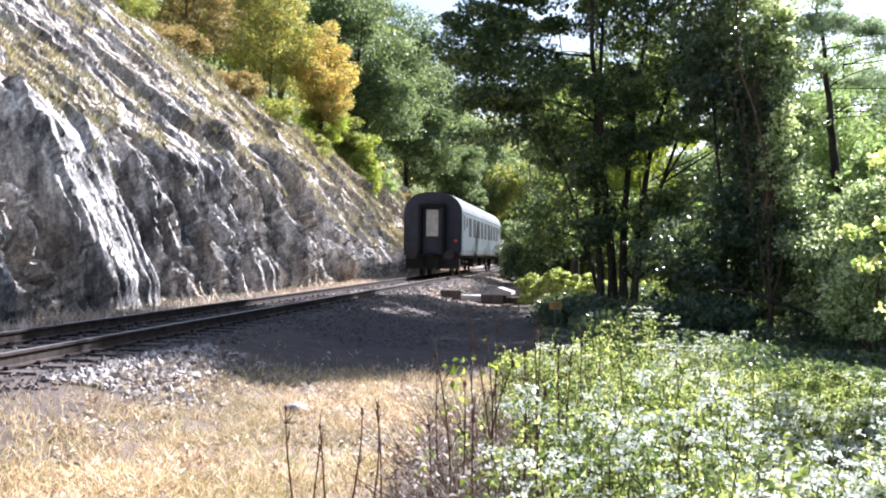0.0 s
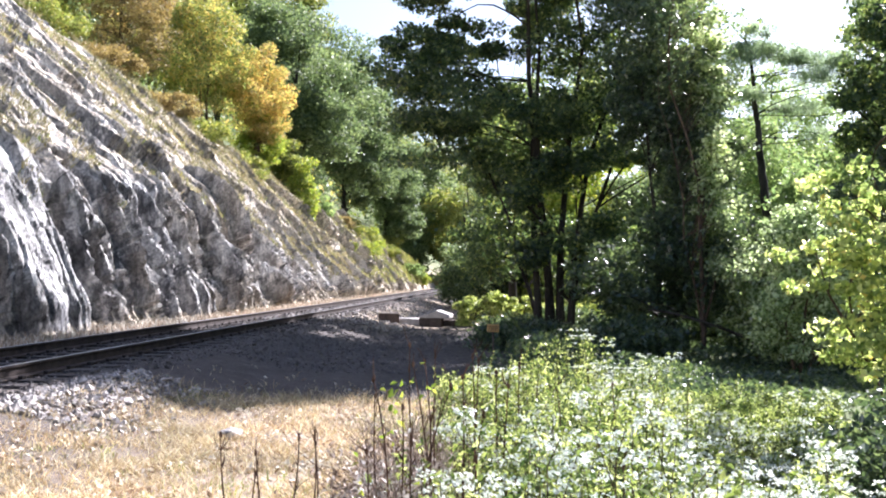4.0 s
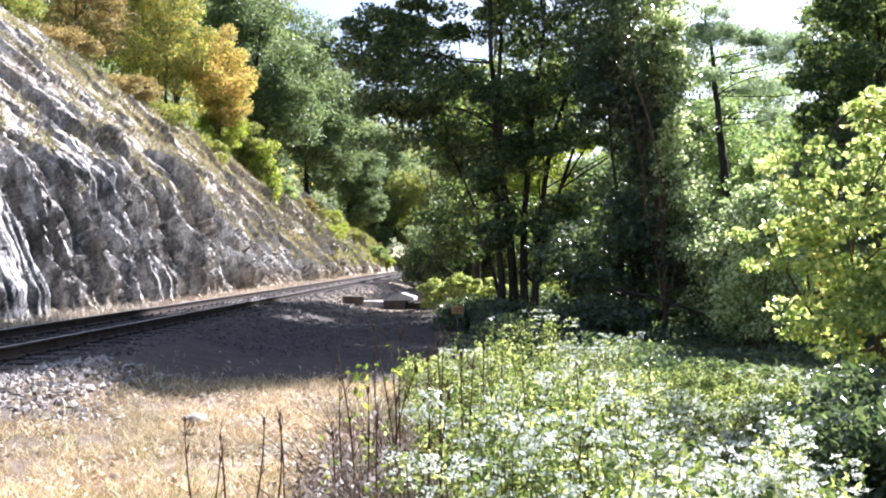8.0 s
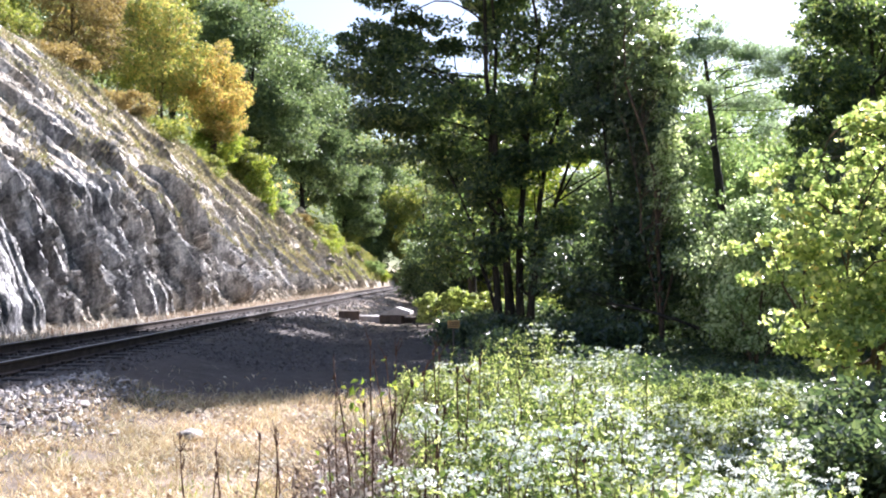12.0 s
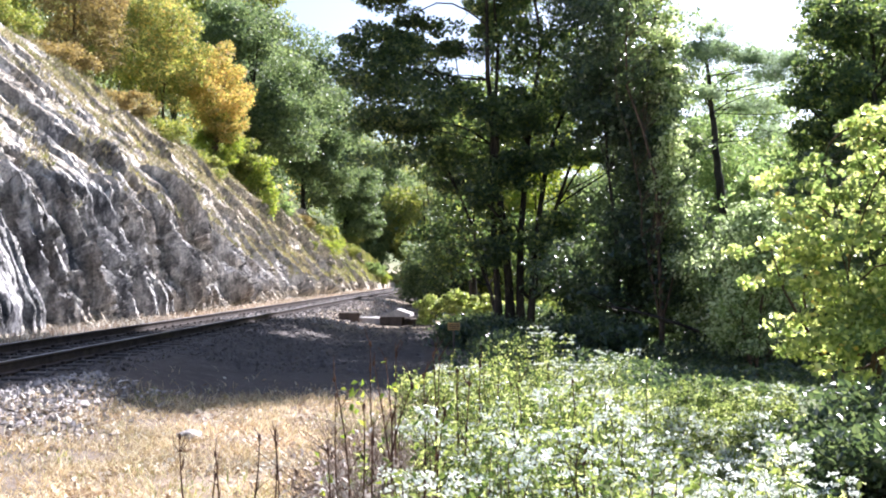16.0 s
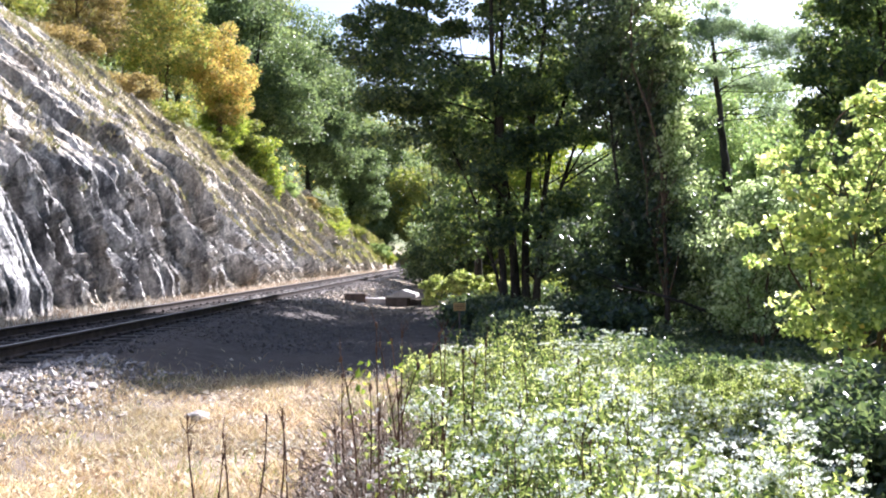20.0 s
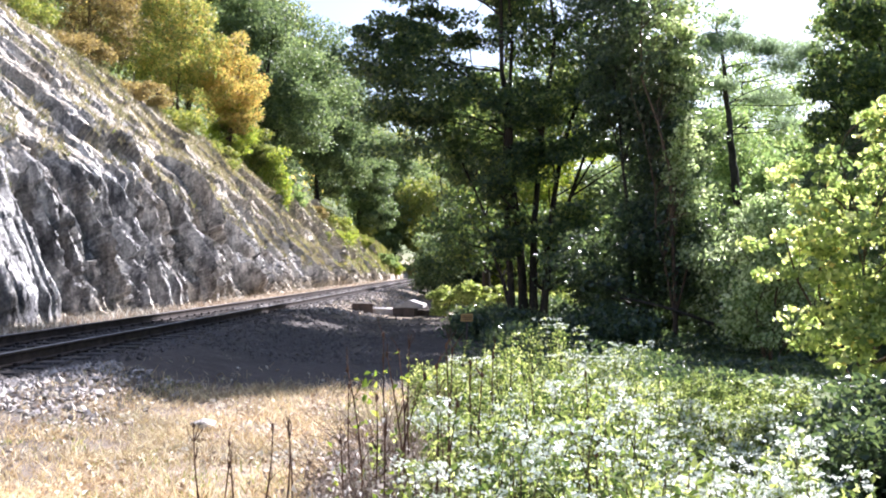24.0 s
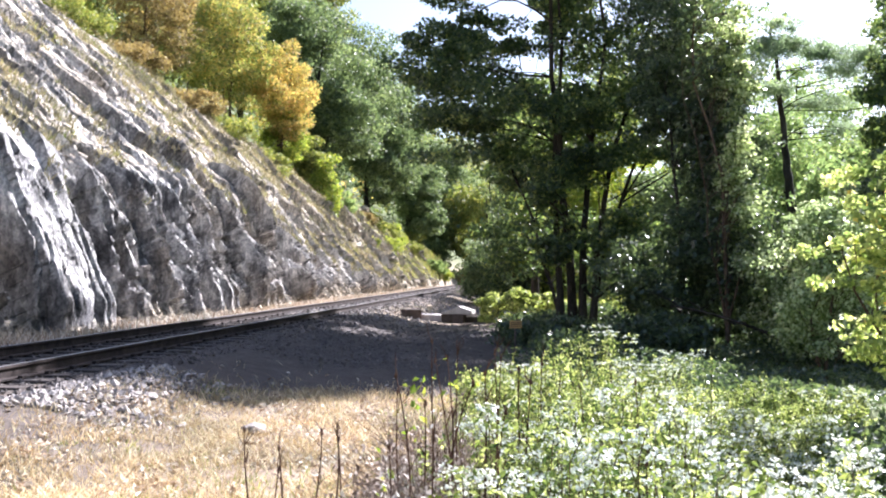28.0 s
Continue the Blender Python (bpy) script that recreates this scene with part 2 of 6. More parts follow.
def fbm(x, y, k=0, octaves=4):
    s, a = 0.0, 1.0
    for o in range(octaves):
        s = s + a * vnoise(x * 2 ** o + 17.3 * o, y * 2 ** o + 5.1 * o, k + o)
        a *= 0.5
    return s


def step(x, a, b):
    t = np.clip((x - a) / (b - a), 0, 1)
    return t * t * (3 - 2 * t)


def tube(path, radii, sides=7):
    """Vertices and quads of a tapered tube along a path."""
    path = np.asarray(path, float)
    n = len(path)
    tan = np.gradient(path, axis=0)
    tan /= np.linalg.norm(tan, axis=1)[:, None] + 1e-9
    ref = np.where(np.abs(tan[:, 2:3]) > 0.9, [[1.0, 0, 0]], [[0, 0, 1.0]])
    u = np.cross(tan, ref)
    u /= np.linalg.norm(u, axis=1)[:, None] + 1e-9
    w = np.cross(tan, u)
    a = np.linspace(0, 2 * np.pi, sides, endpoint=False)
    co = path[:, None] + np.asarray(radii)[:, None, None] * (np.cos(a)[None, :, None] * u[:, None] + np.sin(a)[None, :, None] * w[:, None])
    q = np.arange((n - 1) * sides)
    r, c = q // sides, q % sides
    faces = np.stack([r * sides + c, r * sides + (c + 1) % sides, (r + 1) * sides + (c + 1) % sides, (r + 1) * sides + c], 1)
    return co.reshape(-1, 3), faces


def joined(pieces):
    co, fa, n = [], [], 0
    for c, f in pieces:
        co.append(c)
        fa.append(f + n)
        n += len(c)
    return np.concatenate(co), np.concatenate(fa)


def unit(v):
    return v / (np.linalg.norm(v, axis=-1, keepdims=True) + 1e-9)


def leaves(name, centres, length, width, mats, up=0.5, fold=0.18, r=None, far=False):
    """A mesh of small folded leaves, one island each; far-off ones are not folded."""
    r = r or rng
    n = len(centres)
    nor = unit(r.normal(size=(n, 3)) + [0, 0, up])
    ax = unit(np.cross(nor, r.normal(size=(n, 3))))
    side = np.cross(nor, ax)
    L = (length * r.uniform(0.6, 1.3, n))[:, None]
    W = L * width
    if far:
        co = np.stack([centres - ax * L * 0.6, centres + ax * L * 0.4 + side * W * 0.58, centres + ax * L * 0.4 - side * W * 0.58], 1)
        return mesh_of(name, co.reshape(-1, 3), np.arange(3 * n).reshape(-1, 3), mats)
    co = np.stack([centres - ax * L / 2, centres + side * W / 2 + nor * L * fold, centres + ax * L / 2, centres - side * W / 2 + nor * L * fold], 1)
    base = np.arange(n)[:, None] * 4
    faces = np.concatenate([base + [0, 1, 2], base + [0, 2, 3]], 1).reshape(-1, 3)
    return mesh_of(name, co.reshape(-1, 3), faces, mats)


def clump_points(centres, radii, per, r, flat=0.5, shell=0.55):
    """Points spread over flattened clumps, thicker towards their skins."""
    idx = r.integers(0, len(centres), per)
    d = unit(r.normal(size=(per, 3)))
    rad = r.uniform(shell ** 3, 1, per) ** (1 / 3)
    off = d * rad[:, None] * radii[idx][:, None] * [1, 1, flat]
    return centres[idx] + off + r.normal(size=(per, 3)) * 0.05 * radii[idx][:, None]


# ---- the lie of the land ----
def track_x(y):
    return -6.7 + 0.033 * y + 0.0007 * np.maximum(np.asarray(y, float) - 84, 0) ** 2


def track_slope(y):
    return 0.033 + 0.0014 * np.maximum(np.asarray(y, float) - 84, 0)


def cliff_top(y):
    return np.interp(y, [20, 37, 48, 62, 75, 90, 110, 140], [11.6, 11.1, 8.2, 6.7, 5.4, 4.5, 1.0, 0.6])


def rock_back(y, h):
    """How far the rock lies back from its foot at a height: a wall with a slope above it, evening out along the line."""
    top = cliff_top(y) + 0.9
    wall = np.where(h < 3.45, h / 3, 1.15 + h - 3.45)
    even = np.where(top < 3.45, top / 3, top - 2.3) * h / top
    return wall + (even - wall) * 0.85 * step(y, 32, 46)


def ground_z(x, y):
    x, y = np.asarray(x, float), np.asarray(y, float)
    d = x - track_x(y)
    z = 0.30 * (1 - step(d, 1.7, 3.3)) + 0.05 * fbm(x * 0.7, y * 0.7, 3) * step(d, 1.9, 4)
    z = z - 0.35 * step(x, 4, 9) * step(d, 6, 10)
    e = np.maximum(-d - 3.7, 0)
    top = cliff_top(y)
    steep = np.minimum(3 * e, 3.4) + np.minimum(np.maximum(e - 1.15, 0), np.maximum(top - 3.4, 0)) * 1.0
    bank = np.minimum(e * 0.9, top)
    run = np.where(top > 3.4, 1.15 + top - 3.4, top / 0.9)
    steep = steep + (top * np.minimum(e / run, 1) - steep) * 0.85 * step(y, 32, 46)
    rise = np.where(top > 3.4, steep, bank)
    rise = rise + 0.62 * np.clip(e - run, 0, 95) + 0.4 * fbm(x * 0.15, y * 0.15, 9) * step(e, 4, 12)
    z = z + rise
    far = np.maximum(d - 26, 0)
    z = z + 0.55 * np.minimum(far, 90) + 0.5 * fbm(x * 0.1, y * 0.1, 12) * step(far, 0, 10)
    return z


# ---- ground ----
def make_ground():
    xs = np.concatenate([[-2500, -1200, -600, -320, -200, -140], np.arange(-110, -20, 3.0), np.arange(-20, 14, 0.28), np.arange(14, 120, 3.0), [150, 210, 330, 600, 1200, 2500]])
    ys = np.concatenate([[-2500, -1000, -400, -150, -60, -30, -15], np.arange(-8, 45, 0.3), np.arange(45, 110, 1.0), np.arange(110, 330, 5.0), [360, 420, 500, 600, 800, 1200, 2500]])
    X, Y = np.meshgrid(xs, ys, indexing="ij")
    Z = ground_z(X, Y)
    co = np.stack([X, Y, Z], -1).reshape(-1, 3)
    ny = len(ys)
    i, j = np.meshgrid(np.arange(len(xs) - 1), np.arange(ny - 1), indexing="ij")
    a = (i * ny + j).ravel()
    faces = np.stack([a, a + ny, a + ny + 1, a + 1], 1)
    m, nt, bsdf = blank("dry_meadow")
    big = noise_node(nt, 0.35, 6, 0.6)
    mid = noise_node(nt, 4.2, 9, 0.72)
    fin = noise_node(nt, 28, 8, 0.75)
    base = ramp(nt, [(0.3, (0.20, 0.145, 0.095)), (0.48, (0.39, 0.30, 0.205)), (0.62, (0.53, 0.435, 0.32)), (0.75, (0.70, 0.61, 0.50))])
    nt.links.new(mid.outputs["Fac"], base.inputs["Fac"])
    green = ramp(nt, [(0.55, (0, 0, 0)), (0.72, (1, 1, 1))])
    nt.links.new(big.outputs["Fac"], green.inputs["Fac"])
    col = mixed(nt, base.outputs["Color"], (0.13, 0.15, 0.045), green.outputs["Color"])
    # darker strip along the line, colour that deepens the tree shade
    lc = nt.nodes.new("ShaderNodeTexCoord")
    ls = nt.nodes.new("ShaderNodeSeparateXYZ")
    nt.links.new(lc.outputs["Object"], ls.inputs[0])
    off = nt.nodes.new("ShaderNodeMath")
    off.operation = "MULTIPLY_ADD"
    off.inputs[1].default_value = -0.033
    nt.links.new(ls.outputs["Y"], off.inputs[0])
    nt.links.new(ls.outputs["X"], off.inputs[2])
    wob = nt.nodes.new("ShaderNodeMath")
    wob.operation = "MULTIPLY_ADD"
    wob.inputs[1].default_value = 3.0
    nt.links.new(big.outputs["Fac"], wob.inputs[0])
    nt.links.new(off.outputs[0], wob.inputs[2])
    strip = ramp(nt, [(0.0, (0.9, 0.9, 0.9)), (1.0, (0, 0, 0))])
    span = nt.nodes.new("ShaderNodeMapRange")
    span.inputs["From Min"].default_value, span.inputs["From Max"].default_value = -2.6, 0.6
    nt.links.new(wob.outputs[0], span.inputs["Value"])
    nt.links.new(span.outputs[0], strip.inputs["Fac"])
    # dark ground painted across the stretch where the trees' shadow falls
    shade_patch = nt.nodes.new("ShaderNodeMapRange")
    shade_patch.inputs["From Min"].default_value, shade_patch.inputs["From Max"].default_value = 12.6, 14.0
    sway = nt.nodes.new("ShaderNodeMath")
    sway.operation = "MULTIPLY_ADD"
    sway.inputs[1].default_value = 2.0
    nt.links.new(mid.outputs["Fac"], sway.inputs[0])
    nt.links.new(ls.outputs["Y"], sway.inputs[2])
    nt.links.new(sway.outputs[0], shade_patch.inputs["Value"])
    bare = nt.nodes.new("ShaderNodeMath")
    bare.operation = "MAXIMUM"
    nt.links.new(shade_patch.outputs[0], bare.inputs[0])
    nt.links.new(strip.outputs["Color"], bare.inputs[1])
    # the painted shade mostly fades out again on the sunlit stretch
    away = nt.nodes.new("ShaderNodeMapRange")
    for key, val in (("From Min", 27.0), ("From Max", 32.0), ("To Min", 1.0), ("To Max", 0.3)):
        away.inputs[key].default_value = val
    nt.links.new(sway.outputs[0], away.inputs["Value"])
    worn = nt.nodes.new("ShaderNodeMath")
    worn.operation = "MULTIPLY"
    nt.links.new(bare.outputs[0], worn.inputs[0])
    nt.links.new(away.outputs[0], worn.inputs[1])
    # dark brown tones of the painted shade
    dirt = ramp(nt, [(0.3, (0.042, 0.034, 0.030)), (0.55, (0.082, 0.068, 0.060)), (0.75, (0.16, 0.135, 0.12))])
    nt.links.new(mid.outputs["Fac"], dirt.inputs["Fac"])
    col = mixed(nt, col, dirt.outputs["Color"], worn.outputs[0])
    # woodland floor and undergrowth green away from the mown strip
    tc = nt.nodes.new("ShaderNodeTexCoord")
    sep = nt.nodes.new("ShaderNodeSeparateXYZ")
    nt.links.new(tc.outputs["Object"], sep.inputs[0])
    up = nt.nodes.new("ShaderNodeMapRange")
    up.inputs["From Min"].default_value, up.inputs["From Max"].default_value = 1.0, 4.0
    nt.links.new(sep.outputs["Z"], up.inputs["Value"])
    right = nt.nodes.new("ShaderNodeMapRange")
    right.inputs["From Min"].default_value, right.inputs["From Max"].default_value = 0.5, 3.0
    nt.links.new(sep.outputs["X"], right.inputs["Value"])
    both = nt.nodes.new("ShaderNodeMath")
    both.operation = "MAXIMUM"
    nt.links.new(up.outputs[0], both.inputs[0])
    nt.links.new(right.outputs[0], both.inputs[1])
    wood = ramp(nt, [(0.3, (0.05, 0.07, 0.02)), (0.55, (0.10, 0.13, 0.035)), (0.75, (0.17, 0.15, 0.06))])
    nt.links.new(mid.outputs["Fac"], wood.inputs["Fac"])
    col = mixed(nt, col, wood.outputs["Color"], both.outputs[0])
    g = ramp(nt, [(0.3, (0.55, 0.52, 0.5)), (0.7, (1.3, 1.3, 1.3))])
    nt.links.new(fin.outputs["Fac"], g.inputs["Fac"])
    col = mixed(nt, col, g.outputs["Color"], 1.0, "MULTIPLY")
    nt.links.new(col, bsdf.inputs["Base Color"])
    bsdf.inputs["Roughness"].default_value = 0.95
    bumped(nt, bsdf, mixed(nt, mid.outputs["Color"], fin.outputs["Color"], 0.6), 0.8, 0.05)
    ob = put("ground", mesh_of("ground", co, faces, m, True), kind="structure")
    tagged(ob, "dry yellow meadow ground rising into wooded valley sides", "ground")


make_ground()


# ---- rock face beside the line ----
def courses(w, h, gap, row, k):
    """Jointed blocks in uneven upright columns: each block's own stand, how far along and up it a place is, and the way to its near joint."""
    def edge(i, n):
        return i + 0.62 * (hash2(i, n, k) - 0.5)
    s = w / gap
    i, zero = np.floor(s), np.zeros_like(s)
    c = i - (s < edge(i, zero)) + (s >= edge(i + 1, zero))
    a, b = edge(c, zero), edge(c + 1, zero)
    u = (s - a) / (b - a)
    v = h / row + 7 * hash2(c, zero, k + 1) + (hash2(c, zero, k + 2) - 0.5) * 0.8 * u
    j = np.floor(v)
    q = j - (v < edge(j, c)) + (v >= edge(j + 1, c))
    lo, hi = edge(q, c), edge(q + 1, c)
    return hash2(c, q, k + 3) - 0.5, u, (v - lo) / (hi - lo), (s - a) * gap, hash2(c, q, k + 4)


def proud(w, h, gap, row, amp, share, k):
    """Blocks that jut out here and there, each with a sharp near side, sinking back along the wall and towards its top."""
    st, u, f, way, odd = courses(w + 0.10 * gap * vnoise(w / gap * 1.7, h / row * 1.7, k + 6), h + 0.10 * row * vnoise(w / gap * 1.5, h / row * 1.5, k + 7), gap, row, k)
    return amp * np.clip((odd - share) / (1 - share), 0, 1) * (1 - 0.75 * u) * (1 - 0.5 * f * f) * step(way, 0.0, 0.05)


def fissures(w, h, gap, width, depth, k):
    """Narrow upright clefts, one to a cell, each open over a stretch of the height only."""
    s = (w + 0.10 * fbm(w * 0.3, h * 1.1, k, 3)) / gap
    cut = np.zeros(s.shape)
    for di in (-1, 0, 1):
        c = np.floor(s) + di
        zero = np.zeros_like(c)
        mid = c + 0.2 + 0.6 * hash2(c, zero, k + 1)
        wide = width * (0.5 + hash2(c, zero, k + 2))
        open_ = np.clip(2.5 * vnoise(c * 7.3, h * 0.8 + 9 * hash2(c, zero, k + 3), k + 4) + 1.0, 0, 1)
        cut = np.maximum(cut, open_ * np.clip(1.6 * (1 - np.abs(s - mid) * gap / wide), 0, 1))
    return depth * cut


def chips(w, h, size, amp, lean, k):
    """Angular flakes: each cell has its own stand and its own tilt both ways."""
    a, b = w / size, h / size * 0.7
    ia, ib = np.floor(a), np.floor(b)
    best, out = np.full(a.shape, 9.0), np.zeros(a.shape)
    for di in (-1, 0, 1):
        for dj in (-1, 0, 1):
            ci, cj = ia + di, ib + dj
            u, v = a - (ci + hash2(ci, cj, k)), b - (cj + hash2(ci, cj, k + 1))
            near = u * u + v * v < best
            best = np.where(near, u * u + v * v, best)
            flake = amp * (hash2(ci, cj, k + 2) - 0.5) + lean * size * ((hash2(ci, cj, k + 3) - 0.5) * u + (hash2(ci, cj, k + 4) - 0.5) * v)
            out = np.where(near, flake, out)
    return out


def rock_relief(y, h):
    """How far the rock stands out of its mean slope; joints lean away from the upright."""
    w = y + 0.2 * h + 0.14 * fbm(y * 0.25, h * 0.35, 61, 3) + 0.035 * fbm(y * 1.3, h * 1.1, 63, 3)
    hh = h + 0.10 * y + 0.22 * fbm(y * 0.5, h * 0.6, 64, 3)
    low = 1 - step(h + 1.1 * vnoise(y * 0.33, h * 0.1, 62) + 0.5 * vnoise(y * 1.3, h * 0.2, 67), 2.9, 4.4)
    wall = 0.16 * fbm(w * 0.30, h * 0.2, 48, 2)
    for gap, row, amp, fall, back, k in ((2.6, 5.5, 0.34, 0.20, 0.01, 20), (1.1, 1.7, 0.26, 0.17, 0.04, 30), (0.42, 0.6, 0.08, 0.09, 0.06, 40)):
        st, u, f, way, odd = courses(w, hh, gap, row, k)
        wall = wall + amp * st + fall * (0.5 - u) * gap * (0.3 + 1.4 * odd) - back * f * row
    wall = wall + proud(w, hh, 1.9, 1.9, 0.60, 0.6, 21) + proud(w, hh, 0.8, 0.8, 0.28, 0.6, 31)
    wall = wall - fissures(w, h, 1.25, 0.24, 0.9, 90) - fissures(w, h, 0.5, 0.10, 0.4, 96)
    crag = np.clip(fbm(y * 0.22 + 0.2 * h, h * 0.32, 66, 3) + 0.25, 0, 0.6) / 0.6
    rub = 0.22 * fbm(y * 0.4, h * 0.4, 68, 2) + chips(y, h, 1.5, 0.2, 0.35, 106)
    wu = w - 0.12 * h
    rub = rub + (0.35 + 0.65 * crag) * (proud(wu, hh, 2.3, 1.1, 0.75, 0.6, 60) + proud(wu, hh, 1.0, 0.6, 0.42, 0.6, 70) + proud(wu, hh, 0.45, 0.3, 0.20, 0.5, 80))
    rub = rub - crag * fissures(w, h, 1.3, 0.13, 0.4, 93)
    # a smooth bright buttress between two dark clefts, and a hollow at the foot
    v, fade = y + 0.22 * h + 0.10 * vnoise(h * 0.8, y * 0.1, 65), 1 - step(h, 4.2, 6.0)
    face = step(v, 18.45, 18.65) * (1 - step(v, 20.9, 21.5)) * fade
    d = low * wall * (1 - 0.8 * face) + (1 - low) * rub
    d = d + 0.45 * face - 1.2 * fade * np.exp(-((v - 17.95) / 0.42) ** 2) - 0.8 * fade * np.exp(-((v - 21.9) / 0.3) ** 2)
    d = d - 0.9 * np.exp(-((v - 16.6) / 0.6) ** 2) * (1 - step(h, 0.9, 1.6))
    d = d + (1 - 0.5 * face) * (chips(w, h, 0.75, 0.07, 0.40, 81) + chips(w + 0.3 * h, h, 0.34, 0.035, 0.40, 86) + chips(w, h, 0.16, 0.015, 0.35, 101))
    # bold ribs along the evenly sloping part
    rib = proud(w - 0.1 * h, hh, 3.2, 2.1, 1.0, 0.42, 22) + proud(w + 0.05 * h, hh, 1.7, 1.1, 0.45, 0.5, 24) + proud(w - 0.05 * h, hh, 0.8, 0.6, 0.2, 0.5, 26)
    d = d * (1 - 0.68 * step(y, 22, 35)) + step(y, 22, 32) * (1 - 0.45 * step(h, 4.0, 7.0)) * rib
    return d * (1 - 0.45 * step(y, 66, 96))


def make_rock():
    ys = np.concatenate([np.arange(2, 14, 0.3), np.arange(14, 42, 0.04), np.arange(42, 62, 0.07), np.arange(62, 118, 0.16)])
    ks = np.linspace(0, 1, 190)
    Y, K = np.meshgrid(ys, ks, indexing="ij")
    top = cliff_top(Y) + 0.9 - 0.9 * step(Y, 84, 102)
    H = K * top
    E = rock_back(Y, H)
    D = rock_relief(Y, H)
    D = D * (0.55 + 0.45 * step(K, 0.0, 0.05)) * (0.35 + 0.65 * step(top, 1.5, 6))
    D = D - 0.9 * step(K, 0.9, 1.0)
    nx = np.where(H < 3.45, 0.95, 0.71)
    nz = np.where(H < 3.45, 0.32, 0.71)
    X = track_x(Y) - 2.75 - E + D * nx
    Yd = Y
    Z = 0.28 + H + D * nz
    co = np.stack([X, Yd, Z], -1).reshape(-1, 3)
    ny = len(ks)
    i, j = np.meshgrid(np.arange(len(ys) - 1), np.arange(ny - 1), indexing="ij")
    a = (i * ny + j).ravel()
    faces = np.stack([a, a + ny, a + ny + 1, a + 1], 1)
    m, nt, bsdf = blank("schist")
    big = noise_node(nt, 0.5, 6, 0.6, (1, 1, 0.6))
    streak = noise_node(nt, 1.7, 11, 0.7, (1, 1, 0.4))
    fin = noise_node(nt, 13, 9, 0.80, (1, 1, 0.8))
    # dark ramp for steep facets, pale ramp for upturned ones: shading put into colour
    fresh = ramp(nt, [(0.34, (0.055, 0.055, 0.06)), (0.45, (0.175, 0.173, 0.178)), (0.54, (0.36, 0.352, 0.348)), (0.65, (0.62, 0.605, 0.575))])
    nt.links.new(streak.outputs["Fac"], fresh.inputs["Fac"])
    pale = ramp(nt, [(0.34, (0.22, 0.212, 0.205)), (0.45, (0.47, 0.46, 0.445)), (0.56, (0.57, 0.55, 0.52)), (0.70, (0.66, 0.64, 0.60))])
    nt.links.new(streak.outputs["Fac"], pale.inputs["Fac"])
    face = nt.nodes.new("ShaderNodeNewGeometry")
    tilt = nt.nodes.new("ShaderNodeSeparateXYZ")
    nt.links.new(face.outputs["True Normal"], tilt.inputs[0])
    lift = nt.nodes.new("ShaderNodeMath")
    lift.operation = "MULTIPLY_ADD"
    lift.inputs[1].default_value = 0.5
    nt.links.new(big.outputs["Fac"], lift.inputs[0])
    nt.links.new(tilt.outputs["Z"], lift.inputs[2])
    # mixes towards the pale ramp as a facet turns up to the light
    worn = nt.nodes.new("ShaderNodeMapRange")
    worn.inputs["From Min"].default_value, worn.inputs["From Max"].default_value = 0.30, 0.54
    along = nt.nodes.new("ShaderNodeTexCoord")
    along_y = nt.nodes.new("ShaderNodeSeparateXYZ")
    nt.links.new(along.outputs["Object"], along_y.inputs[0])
    # paler rock colour further along, painted in to brighten the far stretch
    far_lift = nt.nodes.new("ShaderNodeMapRange")
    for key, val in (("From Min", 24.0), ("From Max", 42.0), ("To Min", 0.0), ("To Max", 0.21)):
        far_lift.inputs[key].default_value = val
    nt.links.new(along_y.outputs["Y"], far_lift.inputs["Value"])
    lift_sum = nt.nodes.new("ShaderNodeMath")
    lift_sum.operation = "ADD"
    nt.links.new(lift.outputs[0], lift_sum.inputs[0])
    nt.links.new(far_lift.outputs[0], lift_sum.inputs[1])
    nt.links.new(lift_sum.outputs[0], worn.inputs["Value"])
    # each facet of the broken stone has its own shade and stand
    tv = nt.nodes.new("ShaderNodeTexCoord")
    mv = nt.nodes.new("ShaderNodeMapping")
    mv.inputs["Scale"].default_value, mv.inputs["Rotation"].default_value = (1, 1, 0.5), (0.2, 0.25, 0.1)
    nt.links.new(tv.outputs["Object"], mv.inputs["Vector"])
    warp = nt.nodes.new("ShaderNodeVectorMath")
    warp.operation = "MULTIPLY_ADD"
    warp.inputs[1].default_value = (0.45, 0.45, 0.45)
    nt.links.new(streak.outputs["Color"], warp.inputs[0])
    nt.links.new(mv.outputs["Vector"], warp.inputs[2])
    cells = []
    for scale in (2.6, 7.5):
        vo = nt.nodes.new("ShaderNodeTexVoronoi")
        vo.inputs["Scale"].default_value = scale
        nt.links.new(warp.outputs[0], vo.inputs["Vector"])
        cells.append(vo)
    warm = ramp(nt, [(0.46, (0, 0, 0)), (0.66, (0.6, 0.6, 0.6))])
    nt.links.new(big.outputs["Fac"], warm.inputs["Fac"])
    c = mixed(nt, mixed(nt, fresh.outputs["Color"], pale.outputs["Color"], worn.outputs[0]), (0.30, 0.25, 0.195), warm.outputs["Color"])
    geo = nt.nodes.new("ShaderNodeNewGeometry")
    sep = nt.nodes.new("ShaderNodeSeparateXYZ")
    nt.links.new(geo.outputs["True Normal"], sep.inputs[0])
    # soil, moss and dry grass hold on the flatter, higher ground and take over where the rock runs out
    tc = nt.nodes.new("ShaderNodeTexCoord")
    pos = nt.nodes.new("ShaderNodeSeparateXYZ")
    nt.links.new(tc.outputs["Object"], pos.inputs[0])
    high = nt.nodes.new("ShaderNodeMapRange")
    for key, val in (("From Min", 2.8), ("From Max", 5.0), ("To Min", 0.0), ("To Max", 0.40)):
        high.inputs[key].default_value = val
